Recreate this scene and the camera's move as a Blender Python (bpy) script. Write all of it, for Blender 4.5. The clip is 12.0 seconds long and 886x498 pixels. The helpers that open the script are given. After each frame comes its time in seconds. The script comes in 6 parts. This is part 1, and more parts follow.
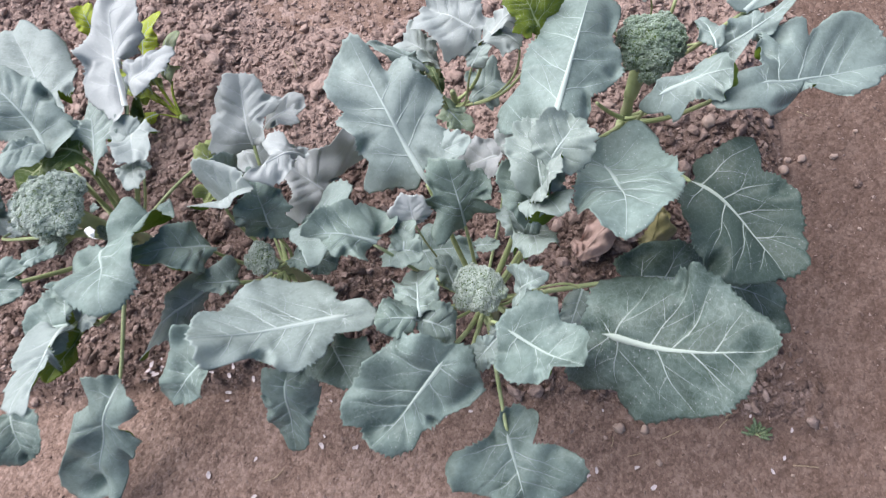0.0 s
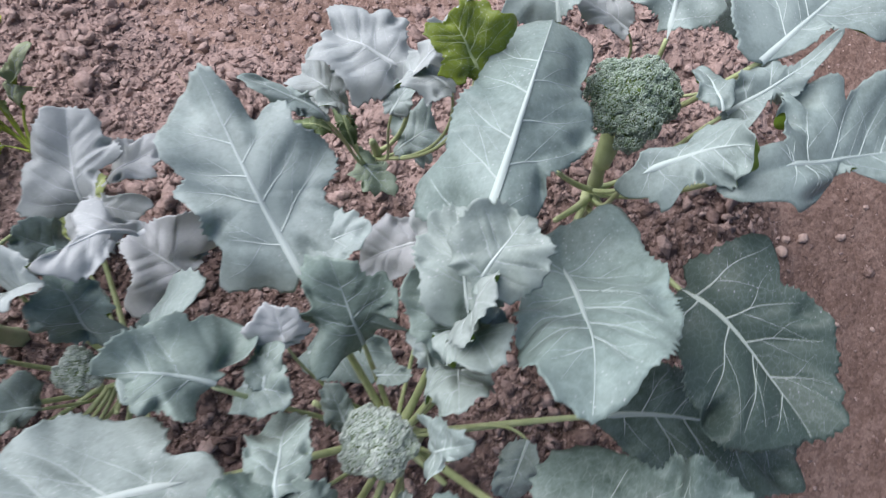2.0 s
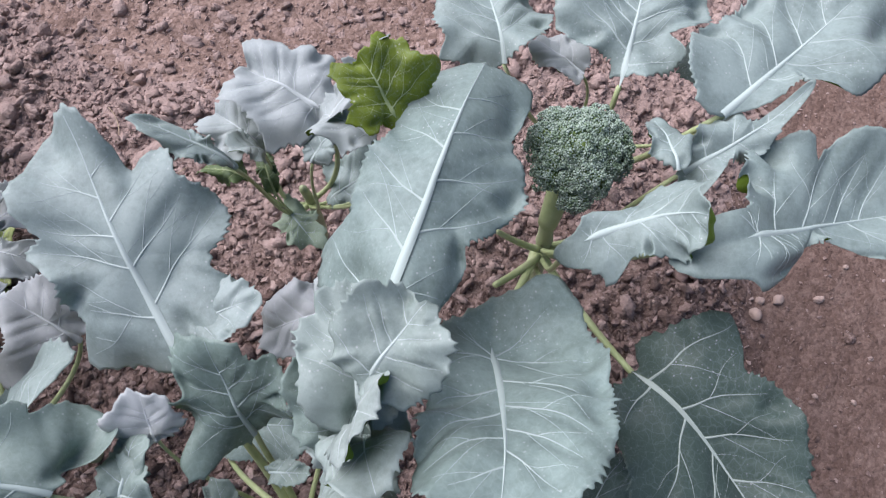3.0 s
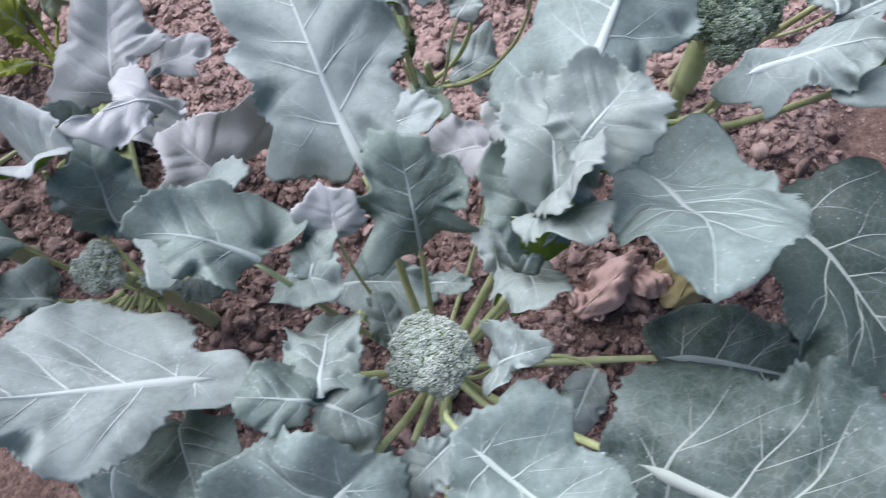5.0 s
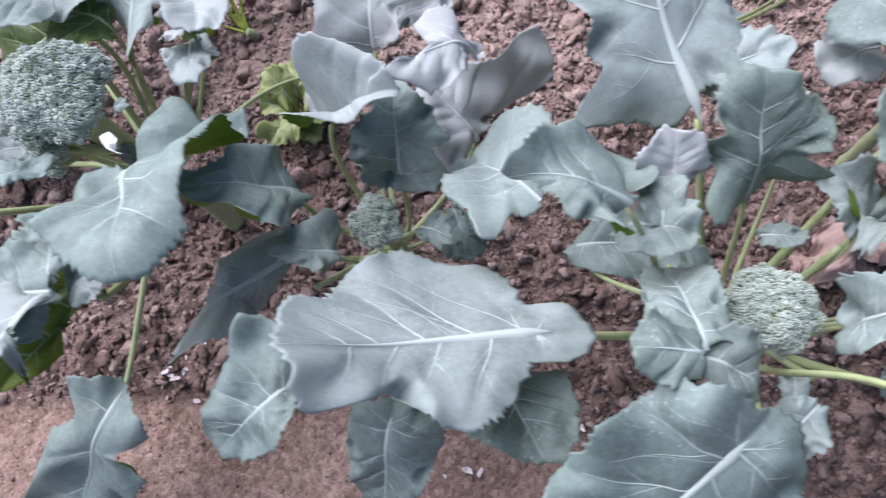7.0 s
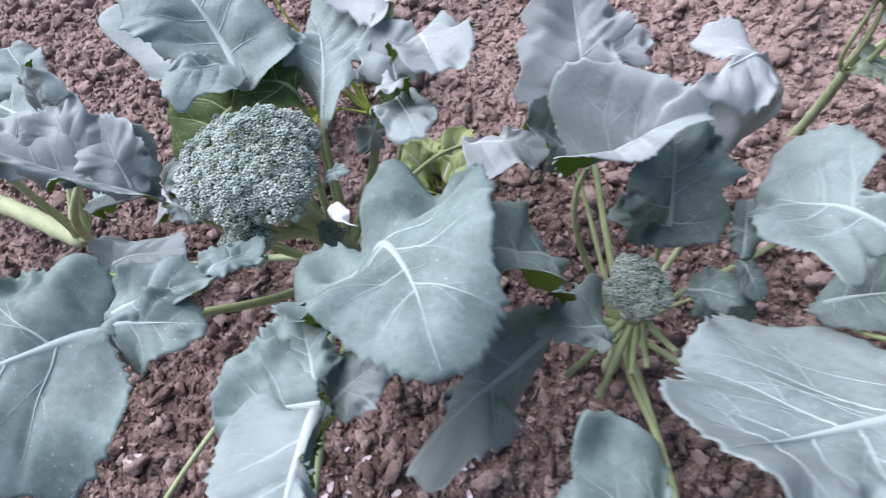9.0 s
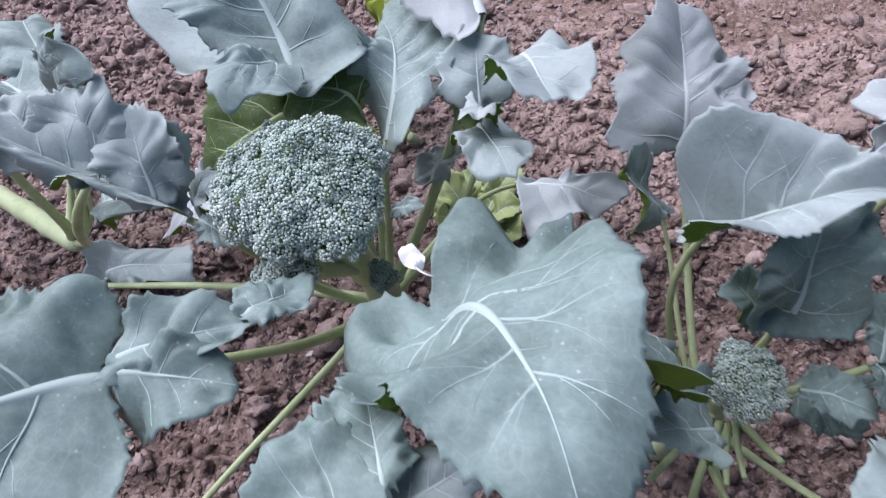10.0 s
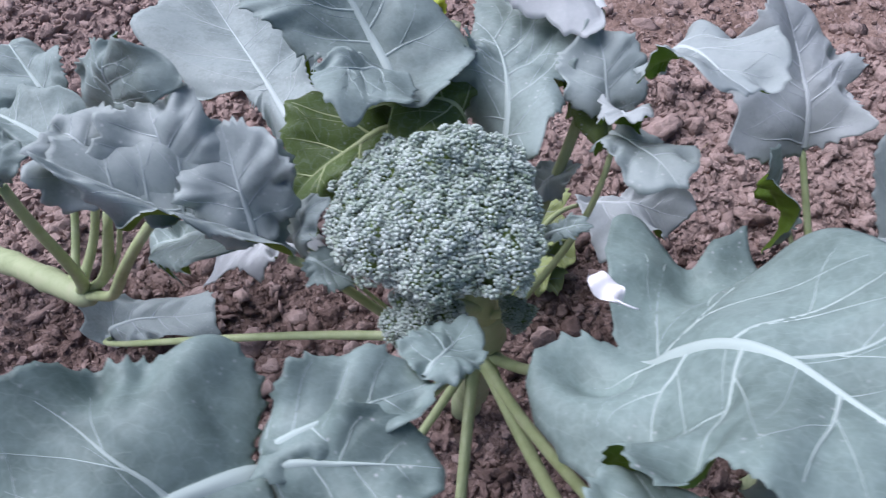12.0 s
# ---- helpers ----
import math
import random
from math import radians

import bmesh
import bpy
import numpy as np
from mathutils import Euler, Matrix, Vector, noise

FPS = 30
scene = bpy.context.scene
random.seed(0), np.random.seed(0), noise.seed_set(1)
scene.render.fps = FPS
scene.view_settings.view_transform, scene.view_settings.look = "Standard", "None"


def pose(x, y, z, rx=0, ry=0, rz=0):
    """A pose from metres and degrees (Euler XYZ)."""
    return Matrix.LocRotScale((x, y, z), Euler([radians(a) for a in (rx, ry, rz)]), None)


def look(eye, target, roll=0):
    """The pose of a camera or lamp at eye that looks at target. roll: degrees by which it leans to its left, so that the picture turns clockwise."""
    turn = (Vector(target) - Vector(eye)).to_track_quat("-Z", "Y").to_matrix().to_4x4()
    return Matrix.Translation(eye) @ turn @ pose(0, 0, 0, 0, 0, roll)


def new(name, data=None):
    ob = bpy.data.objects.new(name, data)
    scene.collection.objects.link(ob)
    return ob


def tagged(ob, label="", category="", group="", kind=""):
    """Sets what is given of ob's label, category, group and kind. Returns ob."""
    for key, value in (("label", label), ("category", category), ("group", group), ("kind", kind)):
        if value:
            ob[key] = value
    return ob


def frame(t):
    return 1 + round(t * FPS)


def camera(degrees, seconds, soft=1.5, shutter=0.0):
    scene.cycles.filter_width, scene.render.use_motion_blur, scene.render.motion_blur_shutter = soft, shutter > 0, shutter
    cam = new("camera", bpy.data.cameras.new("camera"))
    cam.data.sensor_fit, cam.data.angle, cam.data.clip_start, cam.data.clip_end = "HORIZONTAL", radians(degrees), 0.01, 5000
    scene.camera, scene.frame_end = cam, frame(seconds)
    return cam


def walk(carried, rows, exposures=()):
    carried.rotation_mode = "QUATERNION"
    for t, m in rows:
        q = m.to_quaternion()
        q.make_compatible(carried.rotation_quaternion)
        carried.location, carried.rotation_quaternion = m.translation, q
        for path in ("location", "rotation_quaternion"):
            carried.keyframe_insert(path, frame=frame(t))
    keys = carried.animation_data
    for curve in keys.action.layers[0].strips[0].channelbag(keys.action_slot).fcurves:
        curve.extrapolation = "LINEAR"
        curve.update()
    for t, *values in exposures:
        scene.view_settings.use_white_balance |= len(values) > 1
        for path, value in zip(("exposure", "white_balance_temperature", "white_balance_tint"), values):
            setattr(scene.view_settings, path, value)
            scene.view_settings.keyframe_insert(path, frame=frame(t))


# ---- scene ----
cam = camera(68.0, 12.0, soft=1.2, shutter=0.5)
PATH = [
    (0, (0.064, 0.101, 1.426), (-0.033, 0.699, -0.481), -16.4),
    (0.5, (0.074, 0.148, 1.374), (-0.011, 0.755, -0.53), -15.4),
    (1, (0.085, 0.192, 1.317), (0.027, 0.801, -0.587), -13.6),
    (1.5, (0.103, 0.253, 1.226), (0.107, 0.891, -0.67), -7.8),
    (2, (0.142, 0.303, 1.159), (0.166, 0.945, -0.735), -3.5),
    (2.5, (0.202, 0.36, 1.097), (0.254, 1.055, -0.778), -0.2),
    (2.7, (0.222, 0.375, 1.082), (0.287, 1.102, -0.78), 0.4),
    (4.3, (0.157, 0.26, 1.065), (0.204, 0.972, -0.803), 0.8),
    (4.5, (0.132, 0.243, 1.057), (0.175, 0.946, -0.815), 1.1),
    (5, (0.076, 0.22, 1.049), (0.075, 0.908, -0.829), -1.8),
    (5.5, (0.018, 0.216, 1.038), (-0.022, 0.882, -0.847), -4.3),
    (6, (-0.051, 0.213, 1.027), (-0.129, 0.851, -0.867), -7.6),
    (6.5, (-0.114, 0.211, 1.02), (-0.224, 0.837, -0.876), -10.1),
    (7, (-0.191, 0.207, 1.018), (-0.311, 0.846, -0.874), -11.4),
    (7.5, (-0.261, 0.23, 1.039), (-0.398, 0.877, -0.849), -13.6),
    (7.7, (-0.277, 0.235, 1.036), (-0.42, 0.894, -0.847), -14.4),
    (9.3, (-0.46, 0.247, 0.889), (-0.615, 1.185, -0.871), -15.5),
    (9.5, (-0.479, 0.269, 0.878), (-0.618, 1.214, -0.88), -12.3),
    (10, (-0.499, 0.306, 0.842), (-0.609, 1.288, -0.896), -6.4),
    (10.5, (-0.539, 0.326, 0.827), (-0.583, 1.329, -0.903), -4.6),
    (11, (-0.561, 0.324, 0.794), (-0.541, 1.359, -0.918), -3.0),
    (11.5, (-0.593, 0.336, 0.78), (-0.532, 1.398, -0.913), -0.5),
    (12, (-0.635, 0.348, 0.78), (-0.565, 1.407, -0.915), -0.9),
]
walk(cam, [(t, look(eye, target, roll)) for t, eye, target, roll in PATH], [(0, 1.20, 6300, 13), (2.5, 0.98, 6130, 17), (4.5, 1.03, 6010, 20), (6, 1.25, 6010, 20), (7.5, 1.25, 5950, 21), (9.5, 1.04, 5790, 18), (12, 0.80, 5720, 19)])

# ---- world, sun, exposure ----
world = bpy.data.worlds.new("overcast_sky")
scene.world = world
world.use_nodes = True
wn = world.node_tree
sky = wn.nodes.new("ShaderNodeTexSky")
sky.sky_type, sky.sun_disc = "NISHITA", False
sky.sun_elevation, sky.sun_rotation = radians(52), radians(-51)
sky.air_density, sky.dust_density = 1.0, 3.0
wn.nodes["Background"].inputs["Strength"].default_value = 0.052
wn.links.new(sky.outputs["Color"], wn.nodes["Background"].inputs["Color"])
sun = new("sun", bpy.data.lights.new("sun", "SUN"))
sun.data.energy, sun.data.angle, sun.data.color = 2.9, radians(70), (1.0, 0.975, 0.935)
sun.matrix_world = look((-1.6, 1.3, 2.6), (0, 0, 0))


# ---- materials ----
def node_material(name):
    m = bpy.data.materials.new(name)
    m.use_nodes = True
    nt = m.node_tree
    return m, nt, nt.nodes["Principled BSDF"]


def add(nt, kind, **values):
    n = nt.nodes.new(kind)
    for key, value in values.items():
        n.inputs[key].default_value = value
    return n


def noise_tex(nt, vector, scale, detail=4.0, rough=0.55):
    n = add(nt, "ShaderNodeTexNoise", Scale=scale, Detail=detail, Roughness=rough)
    nt.links.new(vector, n.inputs["Vector"])
    return n.outputs["Fac"]


def ramp(nt, fac, *stops):
    n = nt.nodes.new("ShaderNodeValToRGB")
    while len(n.color_ramp.elements) < len(stops):
        n.color_ramp.elements.new(0.5)
    for e, (at, c) in zip(n.color_ramp.elements, stops):
        e.position = at
        e.color = (*c, 1) if len(c) == 3 else c
    nt.links.new(fac, n.inputs["Fac"])
    return n.outputs["Color"]


def blend(nt, fac, a, b, mode="MIX"):
    n = nt.nodes.new("ShaderNodeMix")
    n.data_type, n.blend_type = "RGBA", mode
    for value, i in ((fac, 0), (a, 6), (b, 7)):
        if hasattr(value, "is_linked"):
            nt.links.new(value, n.inputs[i])
        else:
            n.inputs[i].default_value = value if i == 0 else (*value, 1)
    return n.outputs[2]


def math_node(nt, op, a, b=None):
    n = nt.nodes.new("ShaderNodeMath")
    n.operation = op
    for i, value in enumerate((a, b)):
        if value is None:
            continue
        if hasattr(value, "is_linked"):
            nt.links.new(value, n.inputs[i])
        else:
            n.inputs[i].default_value = value
    return n.outputs[0]


def bump(nt, height, strength, distance, bsdf):
    n = add(nt, "ShaderNodeBump", Strength=strength, Distance=distance)
    nt.links.new(height, n.inputs["Height"])
    nt.links.new(n.outputs["Normal"], bsdf.inputs["Normal"])
    return n.outputs["Normal"]


def coords(nt, which="Object"):
    return nt.nodes.new("ShaderNodeTexCoord").outputs[which]


def leaf_material(name, under=False):
    """Waxy brassica blade. The object's colour: red, how much pale bloom it wears (0.5 is none); green, how yellow-green it is."""
    m, nt, bsdf = node_material(name)
    at = coords(nt)
    info = nt.nodes.new("ShaderNodeObjectInfo")
    split = nt.nodes.new("ShaderNodeSeparateColor")
    nt.links.new(info.outputs["Color"], split.inputs[0])
    offset = nt.nodes.new("ShaderNodeVectorMath")
    offset.operation = "ADD"
    nt.links.new(at, offset.inputs[0])
    shift = nt.nodes.new("ShaderNodeCombineXYZ")
    nt.links.new(math_node(nt, "MULTIPLY", info.outputs["Random"], 37.0), shift.inputs[0])
    nt.links.new(shift.outputs[0], offset.inputs[1])
    p = offset.outputs[0]
    big, mid, fine = ramp(nt, noise_tex(nt, p, 13, 5), (0.28, (0, 0, 0)), (0.72, (1, 1, 1))), noise_tex(nt, p, 42, 5), noise_tex(nt, p, 260, 3)
    # fine net of veins from cell borders, in the blade's own coordinates
    uv = nt.nodes.new("ShaderNodeUVMap").outputs["UV"]
    warp = blend(nt, 0.06, uv, add(nt, "ShaderNodeTexNoise", Scale=9.0).outputs["Color"])
    cell = add(nt, "ShaderNodeTexVoronoi", Scale=22.0)
    cell.feature = "DISTANCE_TO_EDGE"
    nt.links.new(warp, cell.inputs["Vector"])
    net = ramp(nt, cell.outputs["Distance"], (0.0, (1, 1, 1)), (0.05, (0, 0, 0)))
    small = add(nt, "ShaderNodeTexVoronoi", Scale=64.0)
    small.feature = "DISTANCE_TO_EDGE"
    nt.links.new(warp, small.inputs["Vector"])
    mesh_net = ramp(nt, small.outputs["Distance"], (0.0, (1, 1, 1)), (0.09, (0, 0, 0)))
    if under:
        col = blend(nt, ramp(nt, big, (0.3, (0, 0, 0)), (0.7, (1, 1, 1))), (0.105, 0.180, 0.018), (0.150, 0.240, 0.030))
        col = blend(nt, math_node(nt, "MULTIPLY", net, 0.25), col, (0.26, 0.36, 0.15))
    else:
        deep = blend(nt, mid, (0.040, 0.066, 0.060), (0.064, 0.096, 0.088))
        young = blend(nt, fine, (0.212, 0.290, 0.274), (0.285, 0.366, 0.350))
        old = blend(nt, fine, (0.405, 0.422, 0.446), (0.520, 0.534, 0.556))
        bloom = math_node(nt, "SUBTRACT", math_node(nt, "MULTIPLY", split.outputs["Red"], 2.0), 1.0)
        waxy = blend(nt, ramp(nt, bloom, (0.28, (0, 0, 0)), (0.75, (1, 1, 1))), young, old)
        cover = math_node(nt, "ADD", math_node(nt, "MULTIPLY", big, 0.38), math_node(nt, "MULTIPLY", mid, 0.62))
        cover = math_node(nt, "ADD", cover, math_node(nt, "MULTIPLY", noise_tex(nt, p, 150, 4, 0.7), 0.60))
        cover = math_node(nt, "ADD", math_node(nt, "SUBTRACT", cover, 0.26), bloom)
        col = blend(nt, ramp(nt, cover, (0.22, (0, 0, 0)), (1.02, (1, 1, 1))), deep, waxy)
        col = blend(nt, split.outputs["Green"], col, (0.078, 0.125, 0.011))
        col = blend(nt, split.outputs["Blue"], col, (0.310, 0.370, 0.022))
        col = blend(nt, math_node(nt, "MULTIPLY", net, 0.17), col, (0.38, 0.47, 0.43))
        col = blend(nt, math_node(nt, "MULTIPLY", mesh_net, 0.08), col, (0.38, 0.47, 0.43))
        dust = add(nt, "ShaderNodeTexVoronoi", Scale=170.0)
        nt.links.new(p, dust.inputs["Vector"])
        specks = ramp(nt, dust.outputs["Distance"], (0.0, (1, 1, 1)), (0.20, (0, 0, 0)))
        where = ramp(nt, noise_tex(nt, p, 14, 3), (0.46, (0, 0, 0)), (0.62, (1, 1, 1)))
        speck = math_node(nt, "MULTIPLY", math_node(nt, "MULTIPLY", specks, where), 0.8)
        col = blend(nt, speck, col, (0.68, 0.70, 0.70))
    nt.links.new(col, bsdf.inputs["Base Color"])
    bsdf.inputs["Roughness"].default_value = 0.55 if not under else 0.65
    bsdf.inputs["Specular IOR Level"].default_value = 0.36 if not under else 0.2
    height = math_node(nt, "ADD", math_node(nt, "MULTIPLY", net, 0.06), mid)
    normal = bump(nt, height, 0.35, 0.0016, bsdf)
    through_leaf = nt.nodes.new("ShaderNodeBsdfTranslucent")
    nt.links.new(blend(nt, 0.75, col, (0.26, 0.42, 0.02)), through_leaf.inputs["Color"])
    nt.links.new(normal, through_leaf.inputs["Normal"])
    mix = add(nt, "ShaderNodeMixShader", Fac=0.20)
    nt.links.new(bsdf.outputs[0], mix.inputs[1])
    nt.links.new(through_leaf.outputs[0], mix.inputs[2])
    nt.links.new(mix.outputs[0], nt.nodes["Material Output"].inputs["Surface"])
    return m


def rear_paled(nt, at, wide, col, amount):
    """Paler in patches towards the bare rear of the bed, by amount."""
    along = nt.nodes.new("ShaderNodeSeparateXYZ")
    nt.links.new(at, along.inputs[0])
    reach = math_node(nt, "ADD", along.outputs[1], math_node(nt, "MULTIPLY", wide, 0.4))
    return blend(nt, math_node(nt, "MULTIPLY", ramp(nt, math_node(nt, "MULTIPLY", reach, 0.25), (0.238, (0, 0, 0)), (0.270, (1, 1, 1)), (0.5, (1, 1, 1)), (0.9, (0, 0, 0))), amount), col, (0.420, 0.318, 0.290))


def mottled(name, colours, scale=60.0, rough=0.6, relief=0.3, depth=0.002, spec=0.3, by_island=False, dry=0.0):
    """Two scales of noise through a colour ramp, with a matching bump."""
    m, nt, bsdf = node_material(name)
    at = coords(nt)
    wide, fine = noise_tex(nt, at, scale * 0.18, 5), noise_tex(nt, at, scale, 6, 0.62)
    fac = math_node(nt, "ADD", math_node(nt, "MULTIPLY", wide, 0.55), math_node(nt, "MULTIPLY", fine, 0.45))
    if by_island:
        geo = nt.nodes.new("ShaderNodeNewGeometry")
        fac = math_node(nt, "ADD", math_node(nt, "MULTIPLY", fac, 0.7), math_node(nt, "MULTIPLY", geo.outputs["Random Per Island"], 0.3))
    n = len(colours)
    col = ramp(nt, fac, *[(0.3 + 0.4 * i / max(1, n - 1), c) for i, c in enumerate(colours)])
    # dry: strength of the paler tone towards the rear
    if dry:
        col = rear_paled(nt, at, wide, col, dry)
    nt.links.new(col, bsdf.inputs["Base Color"])
    bsdf.inputs["Roughness"].default_value = rough
    bsdf.inputs["Specular IOR Level"].default_value = spec
    bump(nt, fine, relief, depth, bsdf)
    return m


def soil_material(name, dark, mid_tone, light, depth, end_shade=0.0, dry=0.0):
    """Crumbly soil: crumbs of three sizes in the relief, each with its own tone."""
    m, nt, bsdf = node_material(name)
    at = coords(nt)
    warp = nt.nodes.new("ShaderNodeVectorMath")
    warp.operation = "MULTIPLY_ADD"
    wob = add(nt, "ShaderNodeTexNoise", Scale=140.0, Detail=3.0)
    nt.links.new(at, wob.inputs["Vector"])
    nt.links.new(wob.outputs["Color"], warp.inputs[0])
    warp.inputs[1].default_value = (0.008, 0.008, 0.008)
    nt.links.new(at, warp.inputs[2])
    crumbs, tones = [], []
    for size in (75.0, 190.0, 430.0):
        v = add(nt, "ShaderNodeTexVoronoi", Scale=size)
        nt.links.new(warp.outputs[0], v.inputs["Vector"])
        crumbs.append(v.outputs["Distance"])
        tones.append(v.outputs["Color"])
    wide, fine = noise_tex(nt, at, 7, 5), noise_tex(nt, at, 60, 6, 0.65)
    tone = math_node(nt, "ADD", math_node(nt, "MULTIPLY", wide, 0.40), math_node(nt, "MULTIPLY", fine, 0.36))
    for c, share in zip(tones, (0.10, 0.14, 0.08)):
        sep = nt.nodes.new("ShaderNodeSeparateColor")
        nt.links.new(c, sep.inputs[0])
        tone = math_node(nt, "ADD", tone, math_node(nt, "MULTIPLY", sep.outputs[0], share))
    col = ramp(nt, tone, (0.34, dark), (0.52, mid_tone), (0.72, light))
    if end_shade:
        # shade past the end of the bed, painted into the path's colour
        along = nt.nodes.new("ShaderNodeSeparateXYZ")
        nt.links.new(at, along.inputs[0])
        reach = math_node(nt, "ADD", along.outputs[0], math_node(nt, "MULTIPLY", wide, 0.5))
        shaded = ramp(nt, math_node(nt, "MULTIPLY", reach, 0.25), (0.112, (0, 0, 0)), (0.25, (1, 1, 1)), (0.5, (1, 1, 1)), (0.9, (0, 0, 0)))
        col = blend(nt, math_node(nt, "MULTIPLY", shaded, end_shade), col, (0.075, 0.046, 0.037))
    # same paler rear as on the clods, as strong as dry says
    if dry:
        col = rear_paled(nt, at, wide, col, dry)
    nt.links.new(col, bsdf.inputs["Base Color"])
    bsdf.inputs["Roughness"].default_value = 0.95
    bsdf.inputs["Specular IOR Level"].default_value = 0.1
    height = math_node(nt, "MULTIPLY", fine, 0.7)
    for c, share in zip(crumbs, (-1.0, -0.55, -0.25)):
        height = math_node(nt, "ADD", height, math_node(nt, "MULTIPLY", c, share))
    bump(nt, height, 0.8, depth, bsdf)
    return m


def vein_material(name, lift=1.0):
    """Veins: pale, and paler where the blade wears more bloom (the object's red)."""
    m, nt, bsdf = node_material(name)
    split = nt.nodes.new("ShaderNodeSeparateColor")
    nt.links.new(nt.nodes.new("ShaderNodeObjectInfo").outputs["Color"], split.inputs[0])
    fine = noise_tex(nt, coords(nt), 120)
    tone = ramp(nt, split.outputs["Red"], *[(at, tuple(lift * c for c in colour)) for at, colour in ((0.40, (0.290, 0.345, 0.312)), (0.66, (0.350, 0.425, 0.405)), (0.82, (0.500, 0.530, 0.540)))])
    nt.links.new(blend(nt, math_node(nt, "MULTIPLY", fine, 0.3), tone, (0.45, 0.52, 0.49)), bsdf.inputs["Base Color"])
    bsdf.inputs["Roughness"].default_value = 0.6
    bsdf.inputs["Specular IOR Level"].default_value = 0.2
    return m


LEAF_TOP = leaf_material("brassica_leaf_top")
LEAF_UNDER = leaf_material("brassica_leaf_under", under=True)
VEIN = vein_material("pale_vein", 1.04)
SIDE_VEIN = vein_material("side_vein", 0.94)
STALK = mottled("green_stalk", [(0.24, 0.30, 0.13), (0.35, 0.41, 0.21), (0.45, 0.50, 0.30)], 70, 0.48, 0.15, 0.0008, 0.4)
STEM = mottled("woody_stem", [(0.20, 0.25, 0.12), (0.33, 0.38, 0.22), (0.38, 0.38, 0.25)], 60, 0.6, 0.4, 0.001)
BUDS = mottled("broccoli_buds", [(0.230, 0.300, 0.210), (0.390, 0.460, 0.420), (0.560, 0.620, 0.595)], 110, 0.62, 0.3, 0.0006, 0.3, True)
DARK_BUDS = mottled("dark_broccoli_buds", [(0.130, 0.195, 0.110), (0.245, 0.320, 0.255), (0.370, 0.440, 0.390)], 110, 0.62, 0.3, 0.0006, 0.3, True)
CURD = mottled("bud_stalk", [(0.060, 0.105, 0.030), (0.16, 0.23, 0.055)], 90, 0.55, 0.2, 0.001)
SOIL = soil_material("dug_soil", (0.085, 0.057, 0.049), (0.180, 0.126, 0.110), (0.330, 0.245, 0.222), 0.006, dry=0.52)
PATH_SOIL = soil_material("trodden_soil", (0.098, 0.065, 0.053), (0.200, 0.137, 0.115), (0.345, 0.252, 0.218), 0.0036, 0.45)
CLOD = mottled("soil_clod", [(0.095, 0.064, 0.055), (0.225, 0.160, 0.142), (0.420, 0.322, 0.294)], 130, 0.95, 1.0, 0.007, 0.1, True, dry=0.52)
STONE = mottled("pale_stone", [(0.30, 0.22, 0.19), (0.42, 0.33, 0.29)], 90, 0.85, 0.5, 0.002)
CHARD = mottled("yellow_green_leaf", [(0.16, 0.22, 0.02), (0.25, 0.31, 0.035), (0.33, 0.38, 0.06)], 40, 0.45, 0.4, 0.002, 0.4)
DRY = mottled("dry_leaf", [(0.26, 0.175, 0.155), (0.40, 0.29, 0.26), (0.50, 0.39, 0.355)], 45, 0.8, 0.5, 0.002)
WITHERED = mottled("withered_leaf", [(0.13, 0.13, 0.05), (0.24, 0.22, 0.11), (0.34, 0.29, 0.19)], 40, 0.75, 0.5, 0.002)
PALE_BIT = mottled("pale_flake", [(0.45, 0.38, 0.40), (0.62, 0.56, 0.58)], 90, 0.6, 0.3, 0.0006)
PETAL = mottled("white_petal", [(0.70, 0.70, 0.74), (0.80, 0.80, 0.82)], 60, 0.5, 0.2, 0.0005)
STRAW = mottled("dry_straw", [(0.30, 0.23, 0.15), (0.42, 0.34, 0.24)], 90, 0.7, 0.3, 0.0006)


# ---- helpers for meshes ----
def thing(name, at, label, category, group="", kind=""):
    ob = new(name)
    ob.empty_display_size = 0.05
    ob.location = at
    return tagged(ob, label, category, group, kind)


def mesh_object(name, verts, faces, mats, parent=None, label="", face_mats=None, uvs=None, smooth=True):
    """One mesh object, in world coordinates; its parent stands unturned, so that only its place is taken off."""
    me = bpy.data.meshes.new(name)
    off = np.zeros(3)
    up = parent
    while up is not None:
        off += np.array(up.location)
        up = up.parent
    me.from_pydata((np.asarray(verts, float) - off).tolist(), [], faces)
    for mt in mats:
        me.materials.append(mt)
    if face_mats is not None:
        me.polygons.foreach_set("material_index", np.asarray(face_mats, np.int32))
    if uvs is not None:
        layer = me.uv_layers.new(name="UVMap")
        loops = np.empty(len(me.loops), np.int32)
        me.loops.foreach_get("vertex_index", loops)
        layer.data.foreach_set("uv", np.asarray(uvs, np.float32)[loops].ravel())
    me.polygons.foreach_set("use_smooth", np.full(len(me.polygons), smooth))
    me.update()
    ob = new(name, me)
    ob.parent = parent
    if label:
        tagged(ob, label)
    return ob


def unit(v):
    return v / max(1e-9, float(np.linalg.norm(v)))


def bezier(p0, p1, p2, p3, n):
    t = np.linspace(0, 1, n)[:, None]
    return (1 - t) ** 3 * p0 + 3 * t * (1 - t) ** 2 * p1 + 3 * t * t * (1 - t) * p2 + t ** 3 * p3


